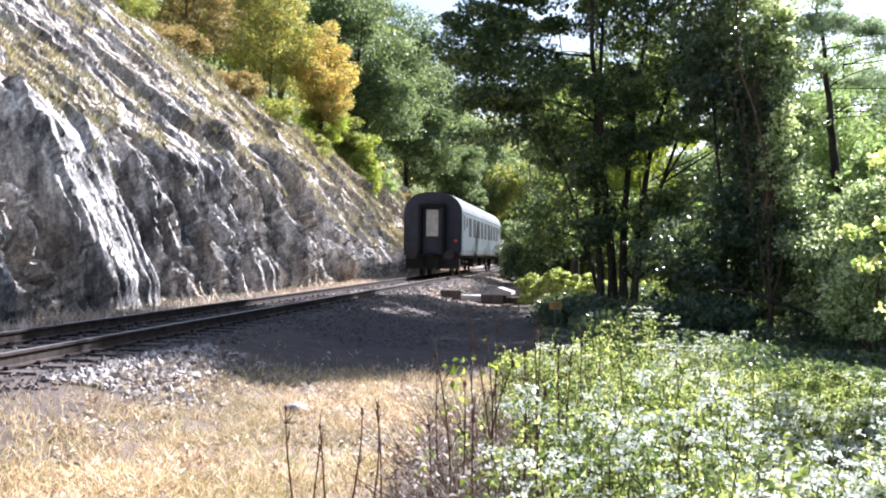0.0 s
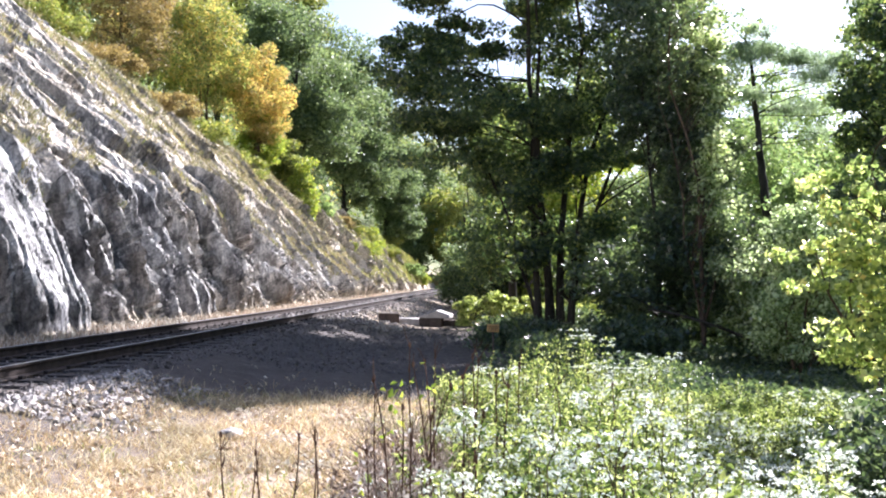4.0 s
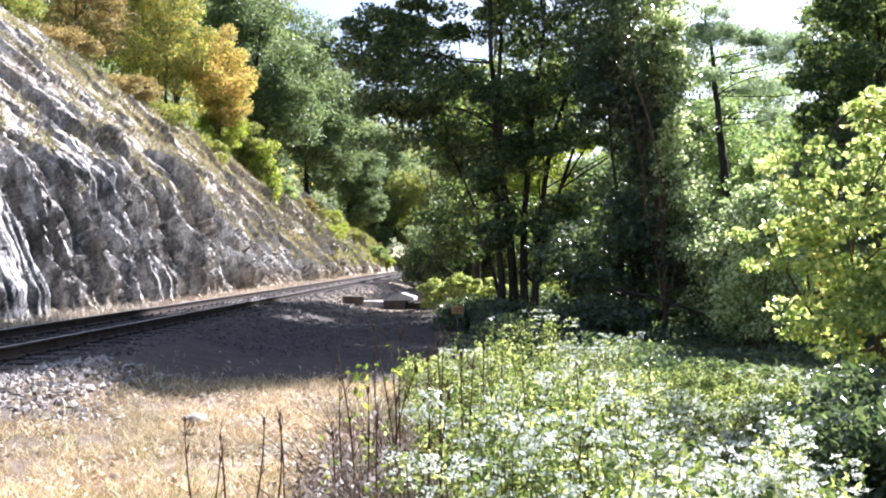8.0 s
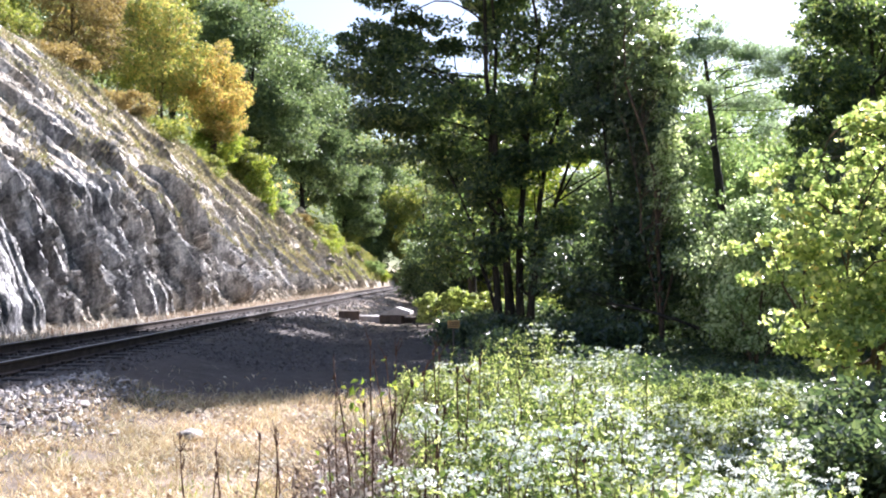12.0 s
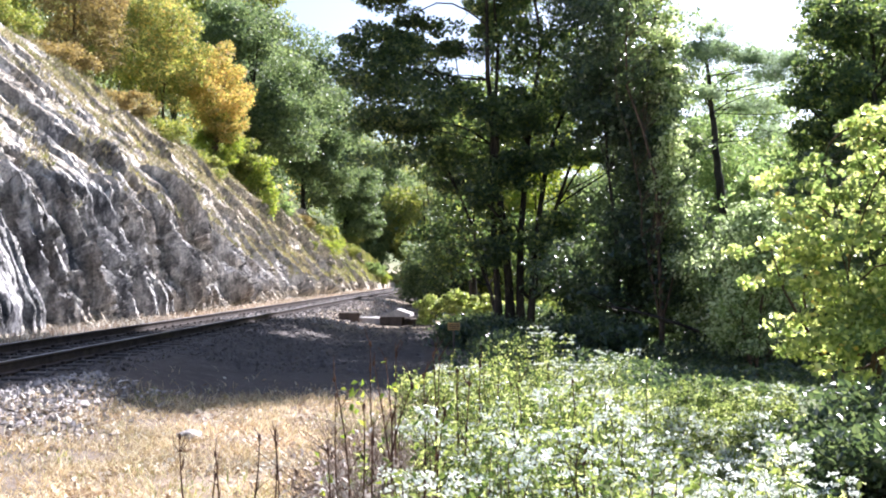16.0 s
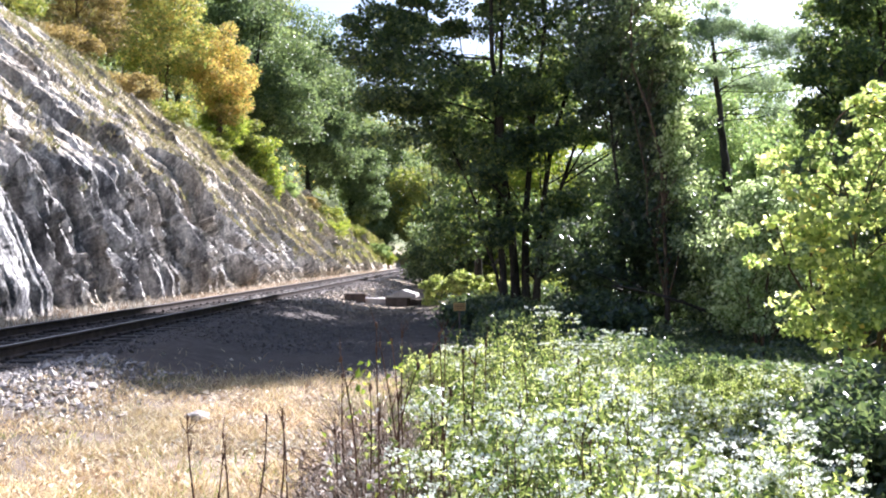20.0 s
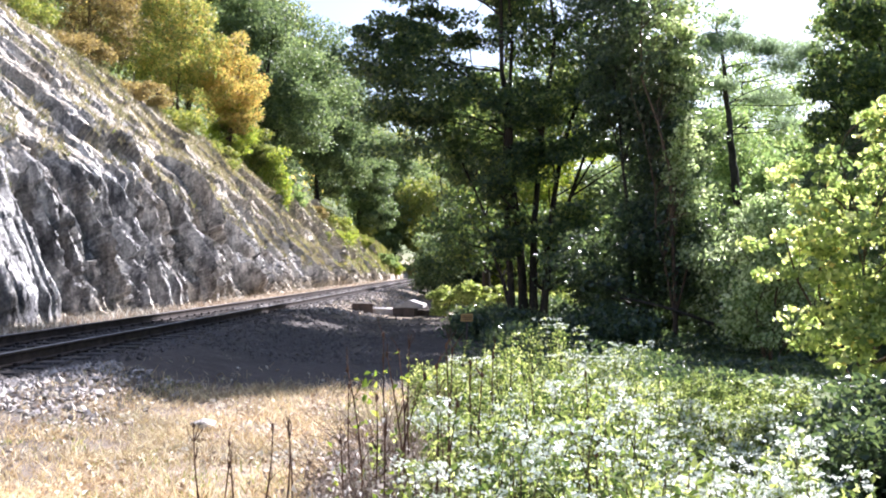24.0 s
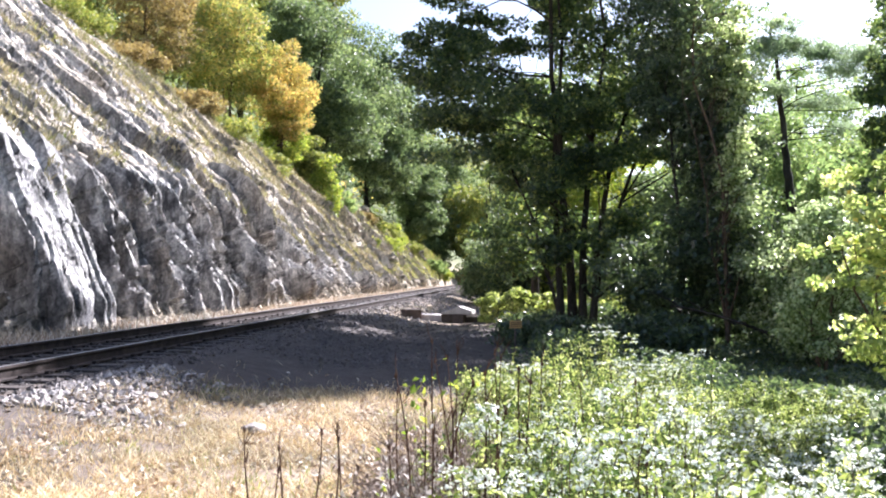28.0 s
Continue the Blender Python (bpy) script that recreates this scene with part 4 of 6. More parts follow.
# the large spreading tree beside the line; dense unseen upper crown added to cast shade
tree("broadleaf_tree", "tall green broad-leaved tree with several dark trunks", (2.0, 26.0, gz(2, 26) - 0.05),
     [(-1.7, 0.3, 12.0, 0.10, -0.38), (-0.5, -0.2, 12.6, 0.125, -0.05), (0.7, 0.5, 12.2, 0.11, 0.2), (2.0, 0.0, 11.2, 0.10, 0.42), (3.0, 0.6, 8.4, 0.08, 0.3), (-2.6, 0.4, 7.0, 0.06, -0.3)],
     [(-3.6, -0.2, 7.9, 1.1, 1.4, 0.5, 16, 0.5), (-2.9, 0.0, 9.2, 1.3, 1.2, 0.35, 12, 0.45), (-3.5, -0.3, 7.0, 1.5, 1.6, 0.7, 26, 0.7), (-3.3, 0.0, 5.9, 1.2, 1.6, 0.35, 16, 0.6), (-2.7, 0.0, 6.4, 2.0, 2.6, 1.2, 34, 0.85), (-2.6, 0.6, 4.9, 1.7, 2.0, 0.5, 20, 0.7), (-2.2, 1.0, 8.2, 1.6, 1.8, 0.7, 22, 0.55), (-1.6, 1.5, 2.9, 1.0, 1.6, 1.3, 30, 0.65),
      (1.1, 0.8, 7.7, 1.8, 2.8, 1.5, 42, 0.85), (2.7, 0.4, 8.6, 2.2, 2.8, 2.0, 50, 0.95), (2.2, 0.9, 6.3, 2.0, 2.4, 0.8, 34, 0.8), (-0.3, 1.6, 5.6, 1.8, 1.4, 1.0, 26, 0.75),
      (0.6, 1.8, 2.0, 1.6, 1.0, 1.0, 24, 0.7), (0.2, -1.2, 5.9, 1.7, 0.8, 0.6, 18, 0.55), (-0.9, -0.9, 3.6, 0.8, 0.7, 0.5, 8, 0.45), (1.2, -0.9, 2.4, 0.9, 0.7, 1.0, 20, 0.5), (2.9, 1.0, 5.2, 1.4, 1.4, 0.5, 16, 0.6), (-0.2, -0.9, 4.5, 1.3, 0.7, 0.5, 18, 0.5), (1.6, -0.5, 4.9, 1.1, 0.8, 0.35, 14, 0.45), (0.8, 0.5, 2.9, 1.5, 0.9, 0.5, 22, 0.55), (-0.6, -0.8, 2.4, 0.7, 0.6, 0.7, 12, 0.45)],
     L_TREE, 0.12, 86000, 11, 0.34, 34, above=([(-0.1, -0.5, 11.3, 4.1, 3.9, 1.8, 150, 1.15), (1.9, -1.8, 11.2, 2.2, 2.2, 1.4, 70, 1.1), (0.5, 3.6, 12.2, 2.6, 2.6, 1.3, 60, 1.0)], 80000))
# the leafy mass to its side
tree("dense_tree", "dense dark green tree leafed down to the ground", (4.15, 21.3, gz(4.15, 21.3)),
     [(0.2, 0.2, 8.2, 0.10), (-0.7, 0.1, 6.0, 0.07), (1.0, 0.0, 5.4, 0.06)],
     [(-0.5, 0, 7.5, 0.9, 1.3, 1.5, 40, 0.5), (0.1, 0, 5.9, 1.25, 1.5, 1.1, 60, 0.5), (0.6, -0.2, 4.5, 1.0, 1.4, 1.0, 56, 0.45), (-1.0, 0.3, 1.5, 0.9, 1.4, 1.2, 44, 0.45), (0.6, -0.3, 2.3, 1.1, 1.4, 1.8, 110, 0.45), (-0.7, 0.2, 5.2, 0.7, 1.2, 0.7, 20, 0.4)],
     L_DENSE, 0.10, 54000, 12, 0.55, 16)
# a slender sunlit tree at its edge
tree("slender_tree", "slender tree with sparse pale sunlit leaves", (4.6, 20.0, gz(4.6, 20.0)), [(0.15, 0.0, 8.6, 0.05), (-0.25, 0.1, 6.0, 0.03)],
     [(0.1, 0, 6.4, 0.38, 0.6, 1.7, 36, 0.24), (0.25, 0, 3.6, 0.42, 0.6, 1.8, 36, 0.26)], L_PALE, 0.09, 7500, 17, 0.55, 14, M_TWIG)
# tall trees out to the side, mostly behind the hazel
tree("valley_tree", "tall dark green tree standing behind the hazel", (10.0, 21.8, gz(10.0, 21.8)), [(0.1, 0.1, 8.0, 0.16)],
     [(0, 0, 6.3, 1.9, 1.9, 2.3, 110, 0.55)], L_TREE, 0.12, 34000, 119, 0.6, 10, group="valley trees")
tree("valley_tree", "tall dark green tree beyond the hazel", (20.6, 42.0, gz(20.6, 42.0)), [(0.2, 0.1, 16.0, 0.26)],
     [(0, 0, 13.5, 3.8, 3.6, 4.4, 120, 1.1), (0.4, 0, 8.0, 3.2, 3.0, 3.6, 70, 1.0)], L_TREE, 0.2, 34000, 129, 0.6, 10, group="valley trees")
# thicket behind both
for i, (x, y, w, h) in enumerate([(4.6, 43.5, 3.4, 10.5), (7.0, 40.0, 2.6, 6.5), (2.6, 50.0, 2.6, 8.0), (7.6, 47.0, 3.0, 7.5), (3.0, 46.5, 2.6, 9.0)]):
    tree("thicket_tree", "leafy tree in the sunlit thicket behind", (x, y, gz(x, y)), [(0.2, 0, h * 0.85, 0.10), (-0.6, 0.2, h * 0.7, 0.08)],
         [(0, 0, h * 0.5, w, 2.2, h * 0.46, 110, 0.9)], L_LIME if i in (0, 4) else L_FOREST, 0.17, 26000, 20 + i, 0.6, 8, group="thicket")
# a narrower tree behind the large one; its unseen top is added to shade the track
tree("broadleaf_tree", "slender green broad-leaved tree behind the large one", (1.2, 33.6, gz(1.2, 33.6)), [(0.2, 0.2, 12.4, 0.14), (-0.4, 0, 9.5, 0.09)],
     [(0, 0, 6.2, 1.9, 1.9, 2.2, 60, 0.8), (0.8, 0, 11.2, 1.2, 1.2, 1.4, 24, 0.6)], L_TREE, 0.14, 34000, 14, 0.45, 12)
# undergrowth below the two
for i, (x, y, w, h, n) in enumerate([(1.0, 27.5, 1.3, 0.4, 3500), (3.2, 19.4, 1.3, 0.8, 5000), (6.6, 20.4, 1.6, 1.9, 8000), (2.8, 28.8, 1.6, 0.7, 4000), (8.2, 23.5, 2.0, 2.4, 8000), (1.6, 19.0, 1.1, 0.45, 3000), (7.2, 16.6, 1.4, 1.1, 6000), (0.7, 21.6, 0.9, 0.35, 3500), (1.4, 23.0, 1.0, 0.4, 4000), (1.1, 25.0, 0.9, 0.35, 3500), (5.3, 23.6, 1.5, 1.7, 8000), (6.8, 24.8, 1.5, 1.9, 8000), (5.0, 26.8, 1.6, 2.0, 8000)]):
    tree("undergrowth_shrub", "dark leafy undergrowth shrub in the shade of the trees", (x, y, gz(x, y)),
         [(0.3, 0, h * 0.8, 0.03), (-0.3, 0.1, h * 0.7, 0.025), (0.0, -0.2, h * 0.75, 0.02)],
         [(0, 0, h * 0.5, w * 0.8, w * 0.7, h * 0.5, 26, 0.5)], L_DENSE, 0.10, n, 40 + i, 0.6, 6, M_TWIG, group="undergrowth")
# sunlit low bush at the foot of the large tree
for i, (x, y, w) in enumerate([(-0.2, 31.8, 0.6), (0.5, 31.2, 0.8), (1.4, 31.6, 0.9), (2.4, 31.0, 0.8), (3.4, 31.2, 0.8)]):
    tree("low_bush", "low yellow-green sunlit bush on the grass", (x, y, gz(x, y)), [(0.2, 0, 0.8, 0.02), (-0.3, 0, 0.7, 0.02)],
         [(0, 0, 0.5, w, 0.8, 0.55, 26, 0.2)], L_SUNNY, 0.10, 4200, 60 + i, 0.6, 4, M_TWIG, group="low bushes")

# behind, across the line and on the bank
FOREST = [
    ("forest_tree", "tall dark green deciduous tree on the bank", (-13.6, 69, 0), 15.5, [(0, 0, 8.5, 3.6, 3.4, 5.2, 110, 1.25), (1.8, 0.4, 4.6, 2.8, 2.6, 3.4, 50, 1.1), (-1.6, 0, 11.5, 2.6, 2.6, 2.6, 40, 1.1)], L_FOREST, 0.22, 42000, 71),
    ("forest_tree", "tall dark green deciduous tree on the bank", (-11.2, 78, 0), 15.0, [(-0.2, 0, 9.0, 3.6, 3.4, 4.6, 110, 1.25), (1.6, 0, 5.0, 2.6, 2.8, 3.4, 60, 1.1)], L_FOREST, 0.22, 44000, 72),
    ("forest_tree", "mid-green deciduous tree above the railway curve", (-9.0, 94, 0), 12, [(0, 0, 6.6, 3.0, 2.6, 4.0, 70, 1.1), (1.6, 0, 3.0, 2.0, 2.0, 2.2, 36, 0.9)], L_FOREST, 0.22, 26000, 73),
    ("forest_tree", "tall green deciduous tree on the upper bank", (-17.5, 76, 0), 17, [(0, 0, 10, 4.6, 4.0, 6.0, 110, 1.4), (2.5, 0, 6.5, 3.0, 3.0, 3.6, 50, 1.2)], L_FOREST, 0.25, 34000, 74),
    ("forest_tree", "very tall dark green tree high on the bank", (-13.2, 92, 0), 20, [(0, 0, 12, 4.6, 4.0, 6.6, 110, 1.5), (3.2, 0, 8, 3.0, 3.0, 4.0, 50, 1.3)], L_FOREST, 0.27, 32000, 177),
    ("forest_tree", "very tall green tree high on the bank", (-19.5, 94, 0), 22, [(0, 0, 13, 5.0, 4.4, 8, 110, 1.6)], L_OLIVE, 0.28, 28000, 78),
    ("forest_tree", "tall green tree high on the bank", (-24, 86, 0), 19, [(0, 0, 11, 4.8, 4.0, 7.5, 110, 1.6)], L_FOREST, 0.28, 26000, 79),
    ("forest_tree", "tall yellowing green tree high on the bank", (-22, 72, 0), 16, [(0, 0, 9.5, 4.0, 3.8, 6.0, 100, 1.4)], L_OLIVE, 0.25, 26000, 70),
    ("forest_tree", "pale olive tree behind the railway curve", (-7.6, 122, 0), 19, [(0, 0, 9.5, 4.6, 3.4, 8.5, 120, 1.5)], L_FOREST, 0.3, 26000, 61),
    ("forest_tree", "dark green tree leafed down to the rock's end", (-7.6, 117, 0), 9, [(0, 0, 4.6, 2.0, 1.8, 4.2, 70, 0.9)], L_FOREST, 0.22, 14000, 63),
    ("forest_tree", "dark green tree leafed to the ground beside the curve", (-3.0, 124, 0), 9, [(0, 0, 4.4, 2.2, 1.8, 4.2, 70, 0.9)], L_FOREST, 0.22, 14000, 64),
    ("forest_tree", "pale green tree behind the railway curve", (-0.6, 132, 0), 13, [(0, 0, 6.5, 4.6, 3.4, 6.0, 80, 1.5)], L_FOREST, 0.3, 17000, 62),
    ("forest_tree", "pale olive tree behind the railway curve", (-3.4, 118, 0), 14, [(0, 0, 7.5, 4.2, 3.4, 5.5, 80, 1.4)], L_OLIVE, 0.3, 18000, 75),
    ("forest_tree", "pale olive tree behind the railway curve", (3.5, 124, 0), 13, [(0, 0, 7.0, 4.5, 3.4, 5.5, 80, 1.4)], L_OLIVE, 0.3, 16000, 76),
]
for name, label, (x, y, _), h, blobs, mat, leaf, n, seed in FOREST:
    tree(name, label, (x, y, gz(x, y) - 0.1), [(0.3, 0.2, h * 0.78, 0.22)], blobs, mat, leaf, n, seed, 0.6, 8, group="bank woods")
# autumn trees at the brow of the rock
BROW = [
    ("autumn_tree", "golden orange autumn tree at the brow of the rock", (-13.2, 56, 0), 8.5, [(0.2, 0, 5.4, 1.8, 2.0, 3.1, 80, 0.7), (0.8, 0, 3.6, 1.2, 1.4, 1.4, 24, 0.5)], L_GOLD, 0.13, 20000, 81),
    ("autumn_tree", "yellow-green tree turning gold at the brow of the rock", (-15.4, 53, 0), 9.0, [(0, 0, 5.2, 2.4, 2.2, 3.9, 100, 0.8)], L_YELLOW, 0.13, 24000, 82),
    ("autumn_tree", "brownish autumn tree at the brow of the rock", (-18.2, 48, 0), 8.0, [(0, 0, 4.2, 2.6, 2.2, 3.4, 100, 0.75)], L_BROWN, 0.13, 20000, 83),
    ("autumn_tree", "olive green tree at the brow of the rock", (-19.6, 43, 0), 7.0, [(0, 0, 3.6, 2.3, 2.2, 3.0, 60, 0.9)], L_OLIVE, 0.16, 15000, 84),
    ("autumn_tree", "olive green tree at the brow of the rock", (-20.6, 38, 0), 7.0, [(0, 0, 3.6, 2.3, 2.2, 3.0, 60, 0.9)], L_OLIVE, 0.16, 13000, 88),
    ("autumn_tree", "yellowing olive tree above the brow of the rock", (-18.5, 60, 0), 10.0, [(0, 0, 6, 2.8, 2.4, 4.4, 70, 1.0)], L_OLIVE, 0.2, 16000, 89),
    ("brow_bush", "lime green young tree at the brow of the rock", (-13.2, 56.6, 0), 5.0, [(0, 0, 2.6, 1.4, 1.3, 2.2, 44, 0.6)], L_LIME, 0.15, 8000, 85),
    ("brow_bush", "slender yellow-green bush at the brow of the rock", (-11.0, 59, 0), 5.2, [(0, 0, 2.8, 0.85, 0.9, 2.6, 34, 0.5)], L_LIME, 0.15, 6500, 86),
    ("brow_bush", "low brown-green scrub at the brow of the rock", (-15.6, 46, 0), 2.0, [(0, 0, 0.7, 1.9, 2.4, 0.6, 46, 0.45)], L_BROWN, 0.11, 9000, 401),
    ("brow_bush", "low olive scrub at the brow of the rock", (-14.6, 50, 0), 2.4, [(0, 0, 0.8, 1.7, 2.4, 0.7, 46, 0.45)], L_OLIVE, 0.11, 9000, 402),
    ("brow_bush", "low brown-green scrub at the brow of the rock", (-17.0, 42, 0), 2.0, [(0, 0, 0.7, 1.9, 2.4, 0.6, 46, 0.45)], L_BROWN, 0.11, 9000, 403),
    ("brow_bush", "low olive scrub at the brow of the rock", (-17.9, 38, 0), 2.0, [(0, 0, 0.7, 1.7, 2.4, 0.6, 46, 0.45)], L_OLIVE, 0.11, 9000, 404),
    ("brow_bush", "low green scrub at the brow of the rock", (-13.3, 53.5, 0), 2.2, [(0, 0, 0.8, 1.5, 2.2, 0.7, 46, 0.45)], L_OLIVE, 0.11, 9000, 405),
    ("brow_bush", "low green scrub at the brow of the rock", (-11.2, 65, 0), 2.6, [(0, 0, 1.1, 1.2, 1.6, 1.2, 30, 0.5)], L_VALLEY, 0.13, 6000, 406),
    ("brow_bush", "low green scrub at the brow of the rock", (-9.2, 74, 0), 2.6, [(0, 0, 1.1, 1.3, 1.8, 1.2, 30, 0.5)], L_LIME, 0.13, 6000, 407),
    ("brow_bush", "dark green bush at the brow of the rock", (-12.2, 60, 0), 4.2, [(0, 0, 2.2, 1.2, 1.1, 1.9, 34, 0.6)], L_OLIVE, 0.15, 9000, 87),
]
for name, label, (x, y, _), h, blobs, mat, leaf, n, seed in BROW:
    tree(name, label, (x, y, gz(x, y) - 0.1), [(0.2, 0.1, h * 0.9, 0.09), (-0.5, 0.1, h * 0.75, 0.06)], blobs, mat, leaf, n, seed, 0.6, 8, M_TWIG, group="brow of the rock")
# bank bushes where the rock runs out
for i, (x, y, w, mat) in enumerate([(-9.6, 84, 1.3, L_LIME), (-8.8, 93, 1.3, L_OLIVE), (-10.2, 74, 1.2, L_OLIVE), (-4.9, 114, 1.1, L_BROWN), (1.4, 88, 1.5, L_FOREST), (-4.1, 116, 1.0, L_GOLD)]):
    tree("bank_bush", "leafy bush on the bank beside the curve", (x, y, gz(x, y)), [(0.2, 0, 1.2, 0.03), (-0.3, 0, 1.0, 0.03)],
         [(0, 0, 0.8, w, w, 0.9, 20, 0.55)], mat, 0.16, 3500, 90 + i, 0.6, 3, M_TWIG, group="bank bushes")
# scrub hanging on the low end of the rock
for i, (y, up, w, h, mat) in enumerate([(95, 1.5, 1.2, 1.7, L_VALLEY), (99, 1.3, 1.1, 1.5, L_VALLEY), (102, 0.8, 0.9, 1.2, L_LIME), (88, 3.4, 1.3, 1.0, L_OLIVE), (80, 4.4, 1.4, 1.0, L_OLIVE), (72, 5.2, 1.2, 0.8, L_BROWN), (66, 3.2, 1.1, 0.8, L_OLIVE)]):
    x, z = float(track_x(y) - 2.75 - rock_back(y, up)), 0.28 + up
    tree("rock_scrub", "leafy scrub growing out of the weathered rock", (x, y, z - 0.3), [(0.3, 0, h, 0.03), (-0.2, 0.2, h * 0.8, 0.03)],
         [(0.15, 0, h * 0.5, w * 0.7, w, h * 0.55, 24, 0.4)], mat, 0.12, 4500, 390 + i, 0.6, 3, M_TWIG, group="scrub on the rock")
for i, (x, y, w, h) in enumerate([(-0.6, 51, 1.4, 3.6), (0.9, 47, 1.6, 4.2), (-0.6, 60, 1.3, 4.6), (0.8, 57, 1.8, 9.0), (-0.2, 70, 1.7, 5.5), (1.6, 65, 2.2, 10.0), (1.6, 82, 2.2, 6.5), (3.4, 95, 2.6, 7.0)]):
    tree("line_side_bush", "tall leafy green bush beside the track", (x, y, gz(x, y)), [(0.2, 0, h * 0.85, 0.05), (-0.4, 0, h * 0.7, 0.04)],
         [(0, 0, h * 0.5, w, w, h * 0.48, 44, 0.7)], L_TREE if i % 3 else L_FOREST, 0.15, 11000, 300 + i, 0.6, 4, M_TWIG, group="line side bushes")
# slender pine across the valley
tree("pine_tree", "tall slender pine with sparse layered branches", (13.6, 45, gz(13.6, 45)), [(-0.9, 0, 13.6, 0.32)],
     [(0.8, 0.2, 12.6, 1.1, 1.0, 0.3, 14, 0.5), (-1.5, 0, 12.6, 0.8, 0.9, 0.3, 12, 0.5), (2.8, 0, 12.2, 1.1, 1.0, 0.3, 14, 0.55), (-0.7, 0, 13.1, 1.0, 0.9, 0.9, 15, 0.42), (0.9, 0, 12.2, 1.4, 1.2, 0.3, 12, 0.6), (-1.6, 0, 12.0, 0.9, 1.0, 0.5, 10, 0.6), (2.4, 0, 11.5, 1.6, 1.2, 0.5, 18, 0.7), (3.6, 0, 10.5, 1.2, 1.0, 0.3, 10, 0.6), (1.2, 0.3, 10.0, 1.4, 1.0, 0.3, 12, 0.55), (-1.3, 0, 10.5, 0.7, 0.8, 0.4, 8, 0.5), (2.6, 0.3, 8.8, 1.2, 1.0, 0.4, 10, 0.6)],
     L_PINE, 0.17, 22000, 101, 0.5, 16, up=0.6, width=0.26, shell=0.05, thick=0.2, level=True)
# right-hand valley side
VALLEY = [
    ("valley_tree", "large dark green tree beyond the hazel", (16.4, 36.0, 0), 13.5, [(0, 0, 9.6, 2.6, 2.8, 3.6, 90, 0.95), (0.2, 0, 4.8, 2.8, 2.6, 3.0, 60, 0.9)], L_TREE, 0.17, 34000, 111),
    ("valley_tree", "large dark green tree across the valley", (33, 62, 0), 20, [(0, 0, 12, 5, 4.5, 7, 90, 1.5)], L_FOREST, 0.26, 26000, 112),
    ("valley_tree", "sunlit green tree across the valley", (19.5, 70, 0), 15, [(0, 0, 9, 3.6, 3.2, 4.8, 90, 1.2)], L_VALLEY, 0.24, 18000, 113),
    ("valley_tree", "sunlit green tree across the valley", (25, 82, 0), 20, [(0, 0, 11.5, 5.0, 4.0, 7.0, 100, 1.5)], L_VALLEY, 0.26, 18000, 114),
    ("valley_tree", "young leafy tree on the valley slope", (18.0, 44, 0), 5, [(0, 0, 2.6, 2.4, 2.2, 2.2, 50, 0.9)], L_VALLEY, 0.17, 11000, 117),
    ("valley_tree", "young leafy tree on the valley slope", (14.2, 40, 0), 4.5, [(0, 0, 2.6, 2.2, 2.0, 2.2, 50, 0.8)], L_VALLEY, 0.15, 11000, 118),
    ("valley_tree", "leafy green tree across the valley", (14.5, 60, 0), 7, [(0, 0, 3.6, 3.4, 3.0, 2.8, 60, 1.0)], L_VALLEY, 0.2, 15000, 115),
    ("valley_tree", "leafy green tree across the valley", (9.8, 48, 0), 5.5, [(0, 0, 2.7, 2.4, 2.2, 2.3, 50, 0.9)], L_VALLEY, 0.18, 12000, 116),
    ("valley_tree", "young leafy tree beside the hazel", (9.0, 24.0, 0), 5.8, [(0, 0, 3.2, 1.2, 1.2, 2.5, 70, 0.55)], L_VALLEY, 0.11, 15000, 120),
    ("valley_tree", "young leafy tree on the valley slope", (10.4, 29.8, 0), 6.0, [(0, 0, 3.8, 1.2, 1.3, 2.2, 60, 0.6)], L_VALLEY, 0.13, 13000, 121),
]
for name, label, (x, y, _), h, blobs, mat, leaf, n, seed in VALLEY:
    tree(name, label, (x, y, gz(x, y) - 0.1), [(0.3, 0.2, h * 0.9, 0.22)], blobs, mat, leaf, n, seed, 0.6, 8, group="valley trees")
# bushes between the tree and the hazel, in full sun; most get the sun-paled leaf colour
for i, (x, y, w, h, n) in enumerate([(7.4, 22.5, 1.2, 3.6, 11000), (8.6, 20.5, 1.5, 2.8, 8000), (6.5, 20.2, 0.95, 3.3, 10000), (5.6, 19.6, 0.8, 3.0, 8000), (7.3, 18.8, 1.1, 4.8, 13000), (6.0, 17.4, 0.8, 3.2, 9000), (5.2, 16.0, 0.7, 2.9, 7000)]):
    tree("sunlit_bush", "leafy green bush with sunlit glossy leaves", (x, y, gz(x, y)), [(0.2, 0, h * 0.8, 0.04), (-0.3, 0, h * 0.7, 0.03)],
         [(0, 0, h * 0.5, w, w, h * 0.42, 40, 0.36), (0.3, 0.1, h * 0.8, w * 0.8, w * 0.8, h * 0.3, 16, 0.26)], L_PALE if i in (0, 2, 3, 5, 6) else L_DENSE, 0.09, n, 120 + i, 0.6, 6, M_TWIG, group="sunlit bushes")
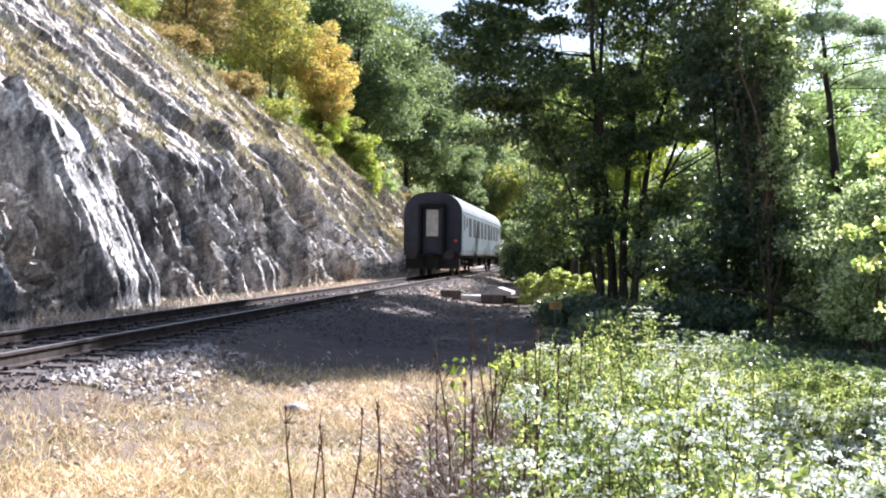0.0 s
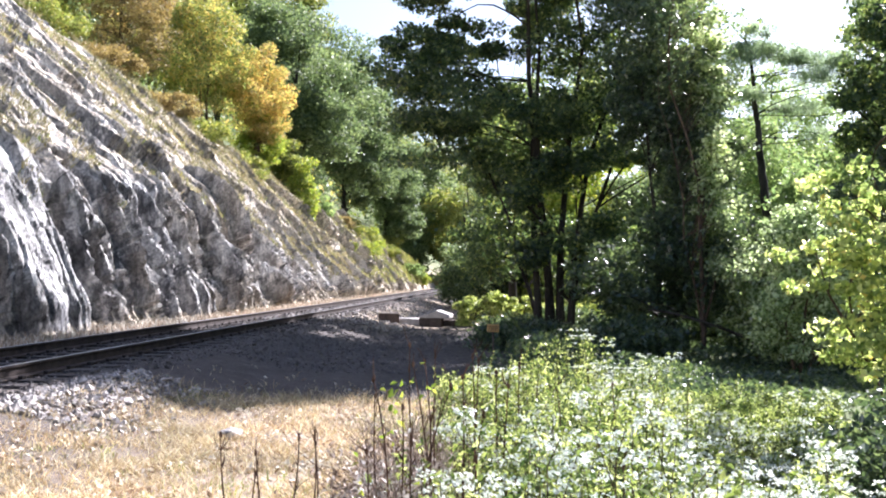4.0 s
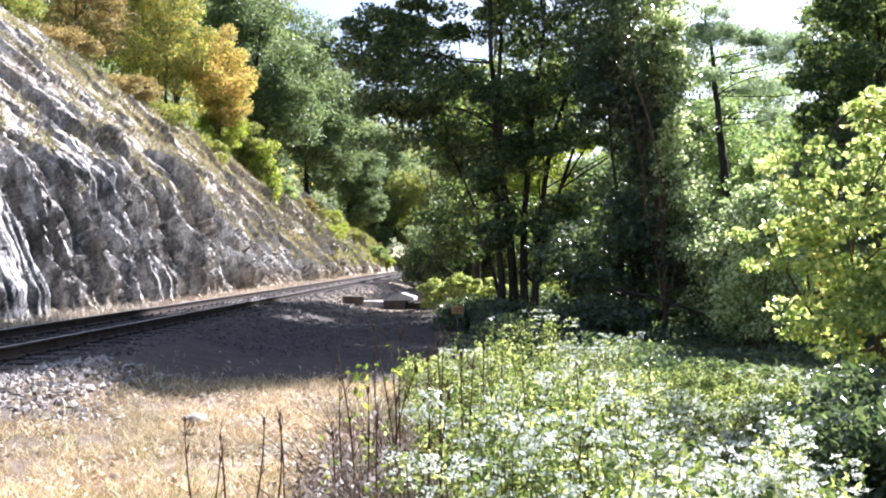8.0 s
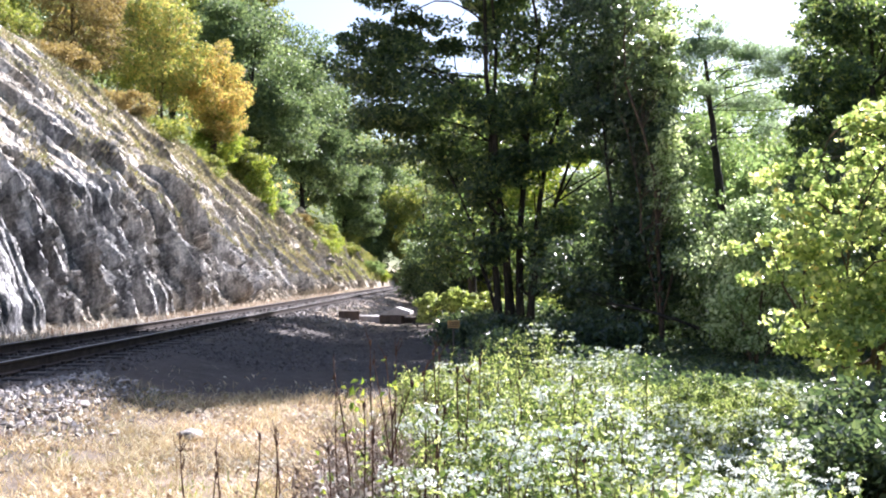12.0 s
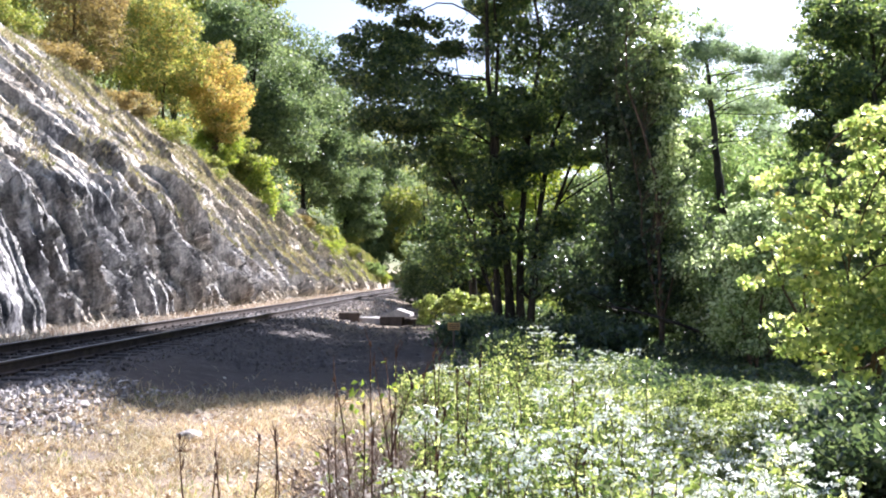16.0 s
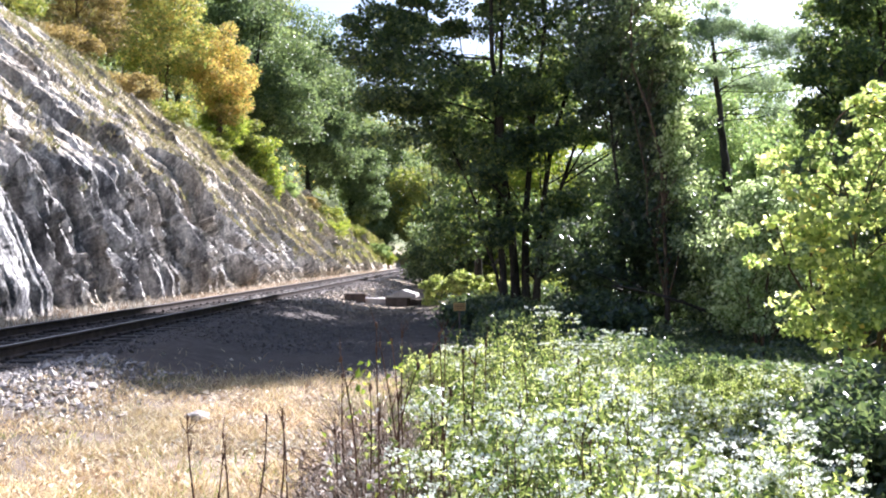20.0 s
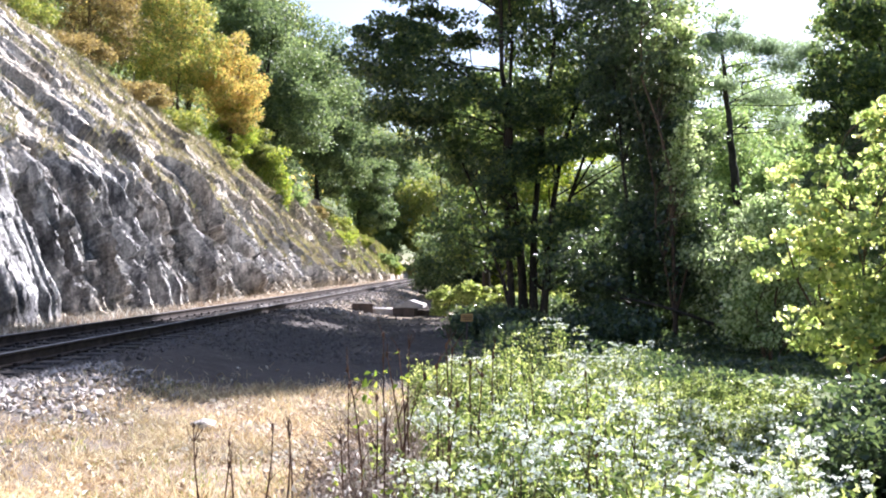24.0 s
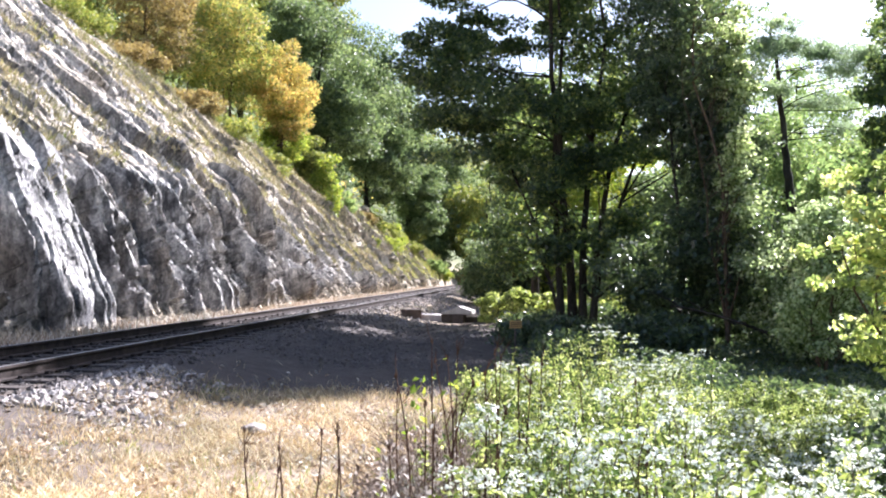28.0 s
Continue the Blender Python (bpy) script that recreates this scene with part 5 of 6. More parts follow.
# near hazel with large leaves
tree("hazel_bush", "large hazel bush with big yellow-green leaves", (4.0, 9.1, gz(4.0, 9.1)),
     [(-0.8, 0.0, 2.0, 0.03), (0.3, 0.3, 3.1, 0.035), (0.8, -0.1, 3.2, 0.03), (-0.3, -0.3, 2.2, 0.022), (0.0, 0.2, 2.7, 0.025)],
     [(0.55, 0, 2.2, 0.9, 0.9, 1.0, 70, 0.24), (-0.3, 0, 1.95, 0.55, 0.8, 0.65, 24, 0.2), (0.5, -0.3, 1.2, 0.8, 0.9, 0.8, 40, 0.28), (-0.8, 0, 1.75, 0.4, 0.6, 0.6, 15, 0.16), (-0.45, 0.2, 2.5, 0.4, 0.5, 0.3, 12, 0.15), (-0.4, 0, 1.05, 0.4, 0.6, 0.35, 14, 0.2), (0.2, 0.1, 2.95, 0.4, 0.6, 0.3, 14, 0.17), (1.0, 0.1, 3.0, 0.7, 0.7, 0.7, 36, 0.24), (-0.25, -0.7, 1.1, 0.45, 0.5, 0.6, 30, 0.22), (0.5, -1.3, 2.2, 0.8, 0.7, 0.9, 60, 0.26)],
     L_HAZEL, 0.078, 14000, 130, 0.55, 34, M_TWIG, width=0.78, shell=0.1)
for x, y, q in ((3.35, 7.0, 131), (2.75, 6.1, 132), (2.3, 5.1, 133)):
    tree("shaded_shrub", "dark leafy shrub in the shade of the hazel", (x, y, gz(x, y)), [(0.1, 0, 0.9, 0.02), (-0.2, 0.1, 0.8, 0.015), (0.3, -0.1, 0.9, 0.015)],
         [(0, 0, 0.45, 0.45, 0.7, 0.38, 40, 0.22)], L_DENSE, 0.06, 9500, q, 0.6, 8, M_TWIG, group="shrubs under the hazel")


# ---- foreground weeds ----
def weed_height(x, y):
    """How high the leafy weeds stand at a place (nothing left of their edge)."""
    edge = -0.21 - 0.012 * y + 0.22 * fbm(y * 0.8, x * 0.8, 140, 3)
    h = 0.80 + 0.24 * fbm(x * 0.9, y * 0.9, 141, 2) + 0.40 * vnoise(x * 2.3, y * 2.3, 143) - 0.40 * step(x, 1.2, 3.2) - 0.27 * step(y, 4.8, 8.2) - 0.12 * step(x - 0.16 * y, -0.5, 0.4)
    return np.clip(h, 0.28, 1.08) * step(x, edge - 0.5, edge + 0.35)


def make_weeds():
    """Upright bushy weeds: single leafy stems of uneven height with dark gaps between them, most topped with white umbels."""
    r = np.random.default_rng(150)
    spots = []
    for px, py in zip(r.uniform(-1.2, 4.6, 6500), 2.7 + 9.0 * r.uniform(0, 1, 6500)):
        if px < 0.366 * py and all((px - u) ** 2 + (py - v) ** 2 > 0.085 for u, v in spots):
            spots.append((px, py))
    cx, cy = np.array(spots).T
    m, fan = len(spots), 8
    tall = np.minimum(weed_height(cx, cy) * r.uniform(0.6, 1.15, m), 0.96)
    a, off = r.uniform(0, 6.28, (m, fan)), r.uniform(0, 1, (m, fan)) ** 0.6
    x = (cx[:, None] + 0.05 * np.cos(a)).ravel()
    y = (cy[:, None] + 0.05 * np.sin(a)).ravel()
    h = (tall[:, None] * (1.05 - 0.32 * off ** 2) * r.uniform(0.86, 1.08, (m, fan))).ravel()
    tilt = 0.26 * np.stack([off * np.cos(a), off * np.sin(a)], -1).reshape(-1, 1, 2)
    ok = h > 0.2
    x, y, h, tilt = x[ok], y[ok], h[ok], tilt[ok]
    n = len(x)
    z = ground_z(x, y)
    rad = r.uniform(0.05, 0.10, n)
    lean = tilt + r.normal(size=(n, 1, 2)) * 0.06
    k = 84
    t = 1 - 0.66 * r.uniform(0, 1, (n, k)) ** 1.3
    # whorls of leaves up the stem, wider in the middle
    t = np.round(t * 11 + r.normal(size=(n, k)) * 0.22) / 11
    a = r.uniform(0, 6.28, (n, k))
    out = rad[:, None] * r.uniform(0.25, 1.15, (n, k)) * (0.35 + 1.1 * np.clip(1.08 - t, 0, 1) ** 0.5)
    pts = np.stack([x[:, None] + lean[..., 0] * t * h[:, None] + out * np.cos(a), y[:, None] + lean[..., 1] * t * h[:, None] + out * np.sin(a),
                    z[:, None] + h[:, None] * t + r.normal(size=(n, k)) * 0.012], -1)
    pts[..., 2] = np.maximum(pts[..., 2], z[:, None] + 0.02)
    big = (r.uniform(size=(n, k)) < 0.08).ravel()
    pts = pts.reshape(-1, 3)

    def put_stuff(nm, me, label, cat):
        return tagged(put(nm, me), label, cat, kind="stuff")

    put_stuff("weed_leaves", leaves("weed_leaves", pts[~big], 0.038, 0.5, L_WEED, 0.55, 0.14, r), "thick stand of leafy green weeds with pale sunlit tops", "weeds")
    put_stuff("broad_weed_leaves", leaves("broad_weed_leaves", pts[big], 0.056, 0.5, L_WEED, 0.6, 0.14, r), "broader green leaves among the weeds", "weeds")
    # white flecks serve as blossom and as sunlit glints on the leaves
    white = 0.9 * fbm(x * 1.1, y * 1.1, 144, 2) - 0.3 + 0.9 * step(x / y, -0.02, 0.14) - 0.5 * step(y, 6.0, 8.0) - 1.5 * (1 - step(x / y, -0.11, -0.06)) > r.uniform(-0.6, 0.6, n)
    m = 11
    top = np.stack([x + lean[:, 0, 0] * h, y + lean[:, 0, 1] * h, z + h], 1)[:, None]
    heads = top + r.normal(size=(n, m, 3)) * [1, 1, 0] * rad[:, None, None] * 0.75
    heads[..., 2] += 0.02 - 0.9 * np.abs(r.normal(size=(n, m))) * rad[:, None]
    heads = heads[white].reshape(-1, 3)
    p = 10
    fl = (heads[:, None] + r.normal(size=(len(heads), p, 3)) * [0.015, 0.015, 0.006]).reshape(-1, 3)
    put_stuff("weed_blossom", leaves("weed_blossom", fl, 0.017, 0.8, L_BLOOM, 1.0, 0.1, r), "small white umbels of blossom and painted leaf glints on top of the weeds", "blossom")
    # single sprigs that stand out of the mass
    m, q = 520, 18
    pick = r.integers(0, n, m)
    t = r.uniform(0, 1, (m, q, 1))
    foot = np.stack([x[pick], y[pick], z[pick] + h[pick] - 0.06], 1)[:, None] + r.normal(size=(m, 1, 3)) * [0.1, 0.1, 0.0]
    rise = r.normal(size=(m, 1, 3)) * [0.07, 0.07, 0.0] + [0, 0, 1.0] * r.uniform(0.08, 0.27, (m, 1, 1))
    sp = foot + rise * t + r.normal(size=(m, q, 3)) * 0.018 * (1.2 - t)
    put_stuff("weed_sprigs", leaves("weed_sprigs", sp.reshape(-1, 3), 0.034, 0.45, L_WEED, 0.6, 0.14, r), "leafy green sprigs standing out of the weeds", "weeds")
    stems = [tube(np.stack([foot[i, 0] - [0, 0, 0.2], foot[i, 0], foot[i, 0] + rise[i, 0]]), [0.003, 0.0025, 0.0015], 3) for i in range(m)]
    for i in range(n):
        a = np.array([x[i] + r.normal() * 0.03, y[i] + r.normal() * 0.03, z[i]])
        stems.append(tube(bend(a, top[i, 0], r, 0.04, 4), [0.0055, 0.0045, 0.003, 0.002], 3))
    co, fa = joined(stems)
    put_stuff("weed_stems", mesh_of("weed_stems", co, fa, M_TWIG), "thin brown stems under the weeds", "stems")


make_weeds()


def make_cover():
    """Low leafy ground cover between the weeds and the trees."""
    r = np.random.default_rng(155)
    n = 36000
    y = 11.5 + 16 * r.uniform(0, 1, n) ** 1.1
    x = (r.uniform(0, 1, n) ** 0.85 * 0.52 - 0.03) * y + 0.3
    ok = (vnoise(x * 1.3, y * 1.3, 156) > r.uniform(-1.3, 0.5, n)) & (x > 0.04 * y + 1.1 * fbm(x * 0.6, y * 0.6, 158, 3))
    x, y = x[ok], y[ok]
    h = (0.28 + 0.2 * vnoise(x * 0.9, y * 0.9, 157)) * r.uniform(0.1, 1, len(x))
    pts = np.stack([x, y, ground_z(x, y) + h], 1)
    tagged(put("ground_cover", leaves("ground_cover", pts, 0.095, 0.55, L_DENSE, 0.9, 0.15, r)), "low dark green leafy ground cover under the trees", "ground cover", kind="stuff")


make_cover()


def make_stalks():
    """Tall dead stalks, each with a few side twigs and a seed head."""
    r = np.random.default_rng(160)
    spots = [(-1.42, 5.6, 0.72), (-1.22, 5.5, 0.62), (-1.08, 5.3, 0.74), (-0.92, 5.6, 0.70), (-0.98, 5.5, 0.66), (-1.30, 5.4, 0.55),
             (-0.46, 5.0, 1.12), (-0.42, 4.9, 0.98), (-0.15, 4.7, 1.10), (-0.10, 4.6, 1.15), (-0.30, 5.2, 1.2), (-0.2, 5.4, 1.18), (0.02, 4.8, 0.95), (0.10, 5.1, 1.05),
             (-0.55, 5.6, 0.95), (-0.36, 5.8, 1.25), (0.25, 4.6, 0.8), (0.42, 4.7, 0.75), (0.62, 4.6, 0.7), (-0.6, 5.2, 0.7), (-0.26, 4.5, 0.85), (0.0, 5.6, 1.2), (-0.05, 5.9, 1.15), (0.15, 5.4, 1.1), (0.3, 5.8, 1.1), (-0.25, 6.1, 1.15), (0.5, 5.5, 1.0), (0.75, 5.6, 1.0)]
    for i, (x, y, h) in enumerate(spots):
        z = gz(x, y)
        st = thing("dead_stalk", "tall dry brown weed stalk with a withered seed head", "stalk", pose(x, y, z - 0.02), "dead stalks")
        top = np.array([r.normal() * 0.06, r.normal() * 0.05, h])
        path = bend((0, 0, 0), top, r, 0.03, 7)
        co, fa = tube(path, np.linspace(0.0075, 0.003, 7), 6)
        put("stem", mesh_of("stem", co, fa, M_DEAD, True), st)
        for _ in range(5):
            t = r.integers(3, 7)
            b = path[t] + np.array([r.normal() * 0.035, r.normal() * 0.035, r.uniform(0.04, 0.12)])
            co, fa = tube(bend(path[t], b, r, 0.08, 4), [0.003, 0.0026, 0.0022, 0.0015], 4)
            put("side_twig", mesh_of("side_twig", co, fa, M_DEAD), st)
        bm = bmesh.new()
        bmesh.ops.create_icosphere(bm, subdivisions=2, radius=1)
        for v in bm.verts:
            v.co = Vector(path[-1]) + Vector((v.co.x * 0.009, v.co.y * 0.009, v.co.z * 0.02)) * r.uniform(0.45, 1.3)
        part("seed_head", bm, M_DEAD, st, "withered brown seed head")


make_stalks()


def make_tangle():
    """Withered stems and curled pale leaves along the edge of the weeds."""
    r = np.random.default_rng(165)
    for name, n, mat, thin, label in (("dead_stems", 1300, M_STRAW, 0.0032, "tangle of thin withered pale stems"), ("brown_stems", 380, M_DEAD, 0.0038, "tangle of thin dark brown stems")):
        y = 3.2 + 4.4 * r.uniform(0, 1, n)
        x = r.normal(-0.075, 0.032, n) * y
        z = ground_z(x, y)
        pieces = []
        for i in range(n):
            a = np.array([x[i], y[i], z[i]])
            h = r.uniform(0.12, 0.72) * (0.5 if x[i] < -0.11 * y[i] else 1)
            b = a + [r.normal() * 0.2, r.normal() * 0.2, h]
            pieces.append(tube(bend(a, b, r, 0.10, 5), np.linspace(thin, 0.0013, 5), 3))
        co, fa = joined(pieces)
        tagged(put(name, mesh_of(name, co, fa, mat)), label, "dead stems", kind="stuff")
    n = 11000
    y = 3.2 + 3.8 * r.uniform(0, 1, n)
    x = r.normal(-0.078, 0.03, n) * y
    pts = np.stack([x, y, ground_z(x, y) + np.abs(r.normal(size=n)) * 0.19], 1)
    tagged(put("withered_leaves", leaves("withered_leaves", pts, 0.055, 0.42, L_WITHER, 0.4, 0.3, r)), "pale curled withered leaves among dead stems", "withered leaves", kind="stuff")
    n = 70
    c = np.array([(-0.42, 4.9, 1.05), (-0.43, 4.95, 0.95), (-0.24, 5.2, 1.05), (-0.5, 5.6, 0.7), (-0.62, 5.2, 0.5), (-0.12, 5.4, 1.0), (-0.3, 4.6, 0.5), (-0.2, 4.4, 0.4)])
    pts = c[r.integers(0, len(c), n)] + r.normal(size=(n, 3)) * [0.045, 0.06, 0.07]
    tagged(put("sprig_leaves", leaves("sprig_leaves", pts, 0.05, 0.7, L_LIME, 0.5, 0.15, r)), "fresh yellow-green leaves on the taller sprigs", "leaves", kind="stuff")


make_tangle()


def make_grass():
    """Dry grass blades, thickest near the path of the viewer, and pale litter between them."""
    r = np.random.default_rng(170)

    def blades(name, x, y, h, w, mat, label, lean=0.5):
        n = len(x)
        z = ground_z(x, y)
        a = r.uniform(0, 6.28, n)
        side = np.stack([np.cos(a), np.sin(a), a * 0], 1) * (w / 2)[:, None]
        tip = np.stack([r.normal(size=n) * lean * h, r.normal(size=n) * lean * h, h], 1)
        base = np.stack([x, y, z - 0.01], 1)
        mid = base + tip * [0.35, 0.35, 0.6]
        co = np.stack([base - side, base + side, mid + side * 0.7, base + tip, mid - side * 0.7], 1).reshape(-1, 3)
        b = np.arange(n)[:, None] * 5
        faces = np.concatenate([b + [0, 1, 2], b + [0, 2, 4], b + [4, 2, 3]], 1).reshape(-1, 3)
        return tagged(put(name, mesh_of(name, co, faces, mat)), label, "grass", kind="stuff")

    n = 95000
    y = 3.6 + 21 * r.uniform(0, 1, n) ** 1.9
    x = r.uniform(-0.60, 0.12, n) * y
    ok = (x > track_x(y) + 1.8 + 0.9 * r.uniform(size=n) ** 2) & (y < 12.2 + r.exponential(0.5, n)) & (weed_height(x, y) < 0.5) & (fbm(x * 2.0, y * 2.0, 171, 3) > r.uniform(-0.8, 0.5, n))
    x, y = x[ok], y[ok]
    blades("meadow_grass", x, y, r.uniform(0.04, 0.13, len(x)), r.uniform(0.006, 0.012, len(x)), L_DRY, "short dry straw-coloured grass", 0.8)
    n = 64000
    y = 3.4 + 12 * r.uniform(0, 1, n) ** 1.5
    x = r.uniform(-0.60, 0.06, n) * y
    ok = (x > track_x(y) + 2.6) & (y < 12.2 + r.exponential(0.5, n)) & (weed_height(x, y) < 0.5) & (fbm(x * 2.2, y * 2.2, 172, 3) > r.uniform(-0.7, 0.7, n))
    x, y = x[ok], y[ok]
    blades("straw", x, y, r.uniform(0.04, 0.12, len(x)), r.uniform(0.007, 0.014, len(x)), L_DRY, "matted dry straw lying on the meadow", 1.3)
    n = 16000
    y = 4.5 + 8 * r.uniform(0, 1, n)
    x = r.uniform(-0.6, -0.05, n) * y
    ok = (x > track_x(y) + 2.6) & (weed_height(x, y) < 0.4) & (fbm(x * 1.1, y * 1.1, 177, 2) > r.uniform(-0.1, 0.7, n))
    x, y = x[ok], y[ok]
    blades("green_grass", x, y, r.uniform(0.04, 0.11, len(x)), r.uniform(0.005, 0.011, len(x)), L_OLIVE, "patches of fresh green grass in the dry meadow", 0.7)
    n = 16000
    y = 10 + 75 * r.uniform(0, 1, n) ** 1.4
    x = track_x(y) - r.uniform(1.6, 3.4, n)
    blades("verge_grass", x, y, r.uniform(0.06, 0.24, n), r.uniform(0.01, 0.025, n), L_LITTER, "bleached dry grass strip under the rock", 0.5)
    n = 34000
    y = 3.6 + 16 * r.uniform(0, 1, n) ** 1.7
    x = r.uniform(-0.6, 0.1, n) * y
    ok = (x > track_x(y) + 2.2) & (y < 12.0 + r.exponential(0.8, n)) & (vnoise(x * 2.6, y * 2.6, 175) + 0.6 * vnoise(x * 0.9, y * 0.9, 176) > r.uniform(0.0, 0.9, n))
    x, y = x[ok], y[ok]
    pts = np.stack([x, y, ground_z(x, y) + r.uniform(0.01, 0.05, len(x))], 1)
    tagged(put("leaf_litter", leaves("leaf_litter", pts, 0.066, 0.55, L_LITTER, 1.6, 0.2, r)), "pale fallen dry leaves in the grass", "leaf litter", kind="stuff")
    # tufts on the ledges of the rock
    n = 260000
    y = 16 + 98 * r.uniform(0, 1, n) ** 1.25
    low = 2.6 - 2.0 * step(y, 38, 60)
    h = low + (cliff_top(y) + 0.5 - low) * r.uniform(0, 1, n) ** 0.9
    ok = (h > 0.5) & (fbm(y * 0.8 + 0.3 * h, h * 1.1, 180, 3) > 0.12 - 0.2 * step(y, 32, 42) - 0.5 * step(y, 60, 84))
    y, h = y[ok], h[ok]
    D = rock_relief(y, h) * (0.35 + 0.65 * step(cliff_top(y) + 0.9, 1.5, 6))
    E = rock_back(y, h)
    x = track_x(y) - 2.75 - E + D * 0.71
    z = 0.28 + h + D * 0.71
    n = len(x)
    a = r.uniform(0, 6.28, n)
    L = r.uniform(0.06, 0.22, n)
    base = np.stack([x, y, z - 0.04], 1)
    side = np.stack([np.cos(a), np.sin(a), a * 0], 1) * (L * 0.13)[:, None]
    tip = base + np.stack([0.3 * L + r.normal(size=n) * 0.4 * L, r.normal(size=n) * 0.4 * L, L], 1)
    co = np.stack([base - side, base + side, tip], 1).reshape(-1, 3)
    me = mesh_of("ledge_grass", co, np.arange(n * 3).reshape(-1, 3), [L_LEDGE, L_OLIVE], slots=(r.uniform(size=n) < 0.04 + 0.16 * (vnoise(y * 0.7, h * 0.7, 182) > 0.4) + 0.4 * step(y, 58, 80)).astype(int))
    tagged(put("ledge_grass", me), "dry grass tufts on the rock ledges", "grass", kind="stuff")


make_grass()


# ---- far woods ----
def far_woods(name, label, n, xr, yr, mat, seed, size=(2.2, 4.2)):
    r = np.random.default_rng(seed)
    x, y = r.uniform(*xr, n), r.uniform(*yr, n)
    d = x - track_x(y)
    ok = ((d < -14) | (d > 22) | ((d < -6) & (y > 112)) | ((d > 9) & (y > 112))) & ~((d < 0) & (y < 84) & (x > -22))
    x, y = x[ok], y[ok]
    z = ground_z(x, y)
    cen, rad = [], []
    for i in range(len(x)):
        s = r.uniform(*size)
        for _ in range(7):
            q = unit(r.normal(size=3)) * r.uniform(0.3, 1) * s * np.array([0.75, 0.75, 1.2])
            cen.append(np.array([x[i], y[i], z[i] + s * 1.5]) + q)
            rad.append(s * r.uniform(0.4, 0.65))
    pts = clump_points(np.array(cen), np.array(rad), 170 * len(x), r, 0.8, 0.7)
    me = leaves(name, pts, 0.62, 0.7, mat, 0.5, 0.16, r, True)
    tagged(put(name, me), label, "woods", kind="stuff")


far_woods("far_woods", "far green woods on the valley sides", 260, (-110, -8), (70, 230), L_FOREST, 201)
far_woods("far_autumn_woods", "far autumn-tinted woods on the hillside", 150, (-110, -10), (75, 230), L_OLIVE, 202)
far_woods("far_golden_woods", "far golden trees on the hillside", 40, (-100, -14), (80, 230), L_GOLD, 203)
far_woods("far_valley_woods", "far green woods across the valley", 300, (15, 130), (75, 250), L_FOREST, 204)
far_woods("far_end_woods", "far olive woods closing the valley", 130, (20, 130), (60, 260), L_OLIVE, 205)


far_woods("far_head_woods", "far woods at the head of the valley", 330, (-70, 80), (150, 370), L_OLIVE, 206, (3, 5))


# ---- small things beside the line ----
def make_blocks():
    for x, y, sx, sy, sz, rz, mat, label in [(-2.98, 32.0, 0.66, 0.5, 0.34, 6, M_BLOCK, "dark weathered concrete block lying beside the track"),
                                             (-1.55, 32.0, 0.72, 0.6, 0.34, -8, M_BLOCK, "dark weathered concrete block lying beside the track"),
                                             (-2.3, 32.5, 0.75, 0.6, 0.26, 14, M_SLAB, "low pale brown slab lying beside the track"),
                                             (-0.95, 32.3, 0.5, 0.5, 0.24, 3, M_BLOCK, "dark weathered concrete block lying beside the track")]:
        bm = box(sx, sy, sz, 0, 0, sz / 2, 0.03)
        for v in bm.verts:
            v.co += Vector((random.uniform(-1, 1), random.uniform(-1, 1), random.uniform(-1, 0))) * 0.02
        me = bpy.data.meshes.new("concrete_block")
        bm.to_mesh(me)
        bm.free()
        me.materials.append(mat)
        ob = put("concrete_block", me)
        ob.matrix_basis = pose(x, y, gz(x, y) - 0.03, 0, 0, rz)
        tagged(ob, label, "block", "blocks beside the track")
    bm = bmesh.new()
    pts = [(-0.55, 0.0), (0.5, 0.0), (0.5, 0.12), (0.05, 0.26), (-0.5, 0.05)]
    prism(pts, -0.4, 0.4, bm)
    bmesh.ops.bevel(bm, geom=list(bm.edges), offset=0.015, segments=1, affect="EDGES")
    me = bpy.data.meshes.new("pale_slab")
    bm.to_mesh(me)
    bm.free()
    me.materials.append(M_SLAB)
    ob = put("pale_slab", me)
    ob.matrix_basis = pose(-1.4, 32.1, gz(-1.55, 32.0) + 0.29, 0, 0, -8)
    tagged(ob, "pale sunlit stone slab lying on a block", "slab")


make_blocks()


def make_sign():
    paint = plain("faded_sign_paint", (0.62, 0.37, 0.14), 0.6, 0, 0.3, 14)
    mark = plain("sign_marking", (0.06, 0.045, 0.03), 0.7, 0, 0.3, 9)
    post = plain("sign_post_steel", (0.16, 0.13, 0.11), 0.6, 0.3, 0.4, 9)
    s = thing("marker_sign", "small faded orange marker plate on a thin post", "sign", pose(0.30, 20.0, gz(0.30, 20.0) - 0.05, 0, 0, 4))
    part("post", drum(0.02, 0.62, Matrix.Translation((0, 0, 0.31)), seg=12), post, s)
    plate = part("plate", box(0.25, 0.02, 0.16, 0, -0.04, 0.60, 0.008), paint, s)
    for i in range(3):
        part("bar", box(0.20, 0.008, 0.014, 0, -0.056, 0.562 + 0.038 * i, 0.002), mark, plate)


make_sign()


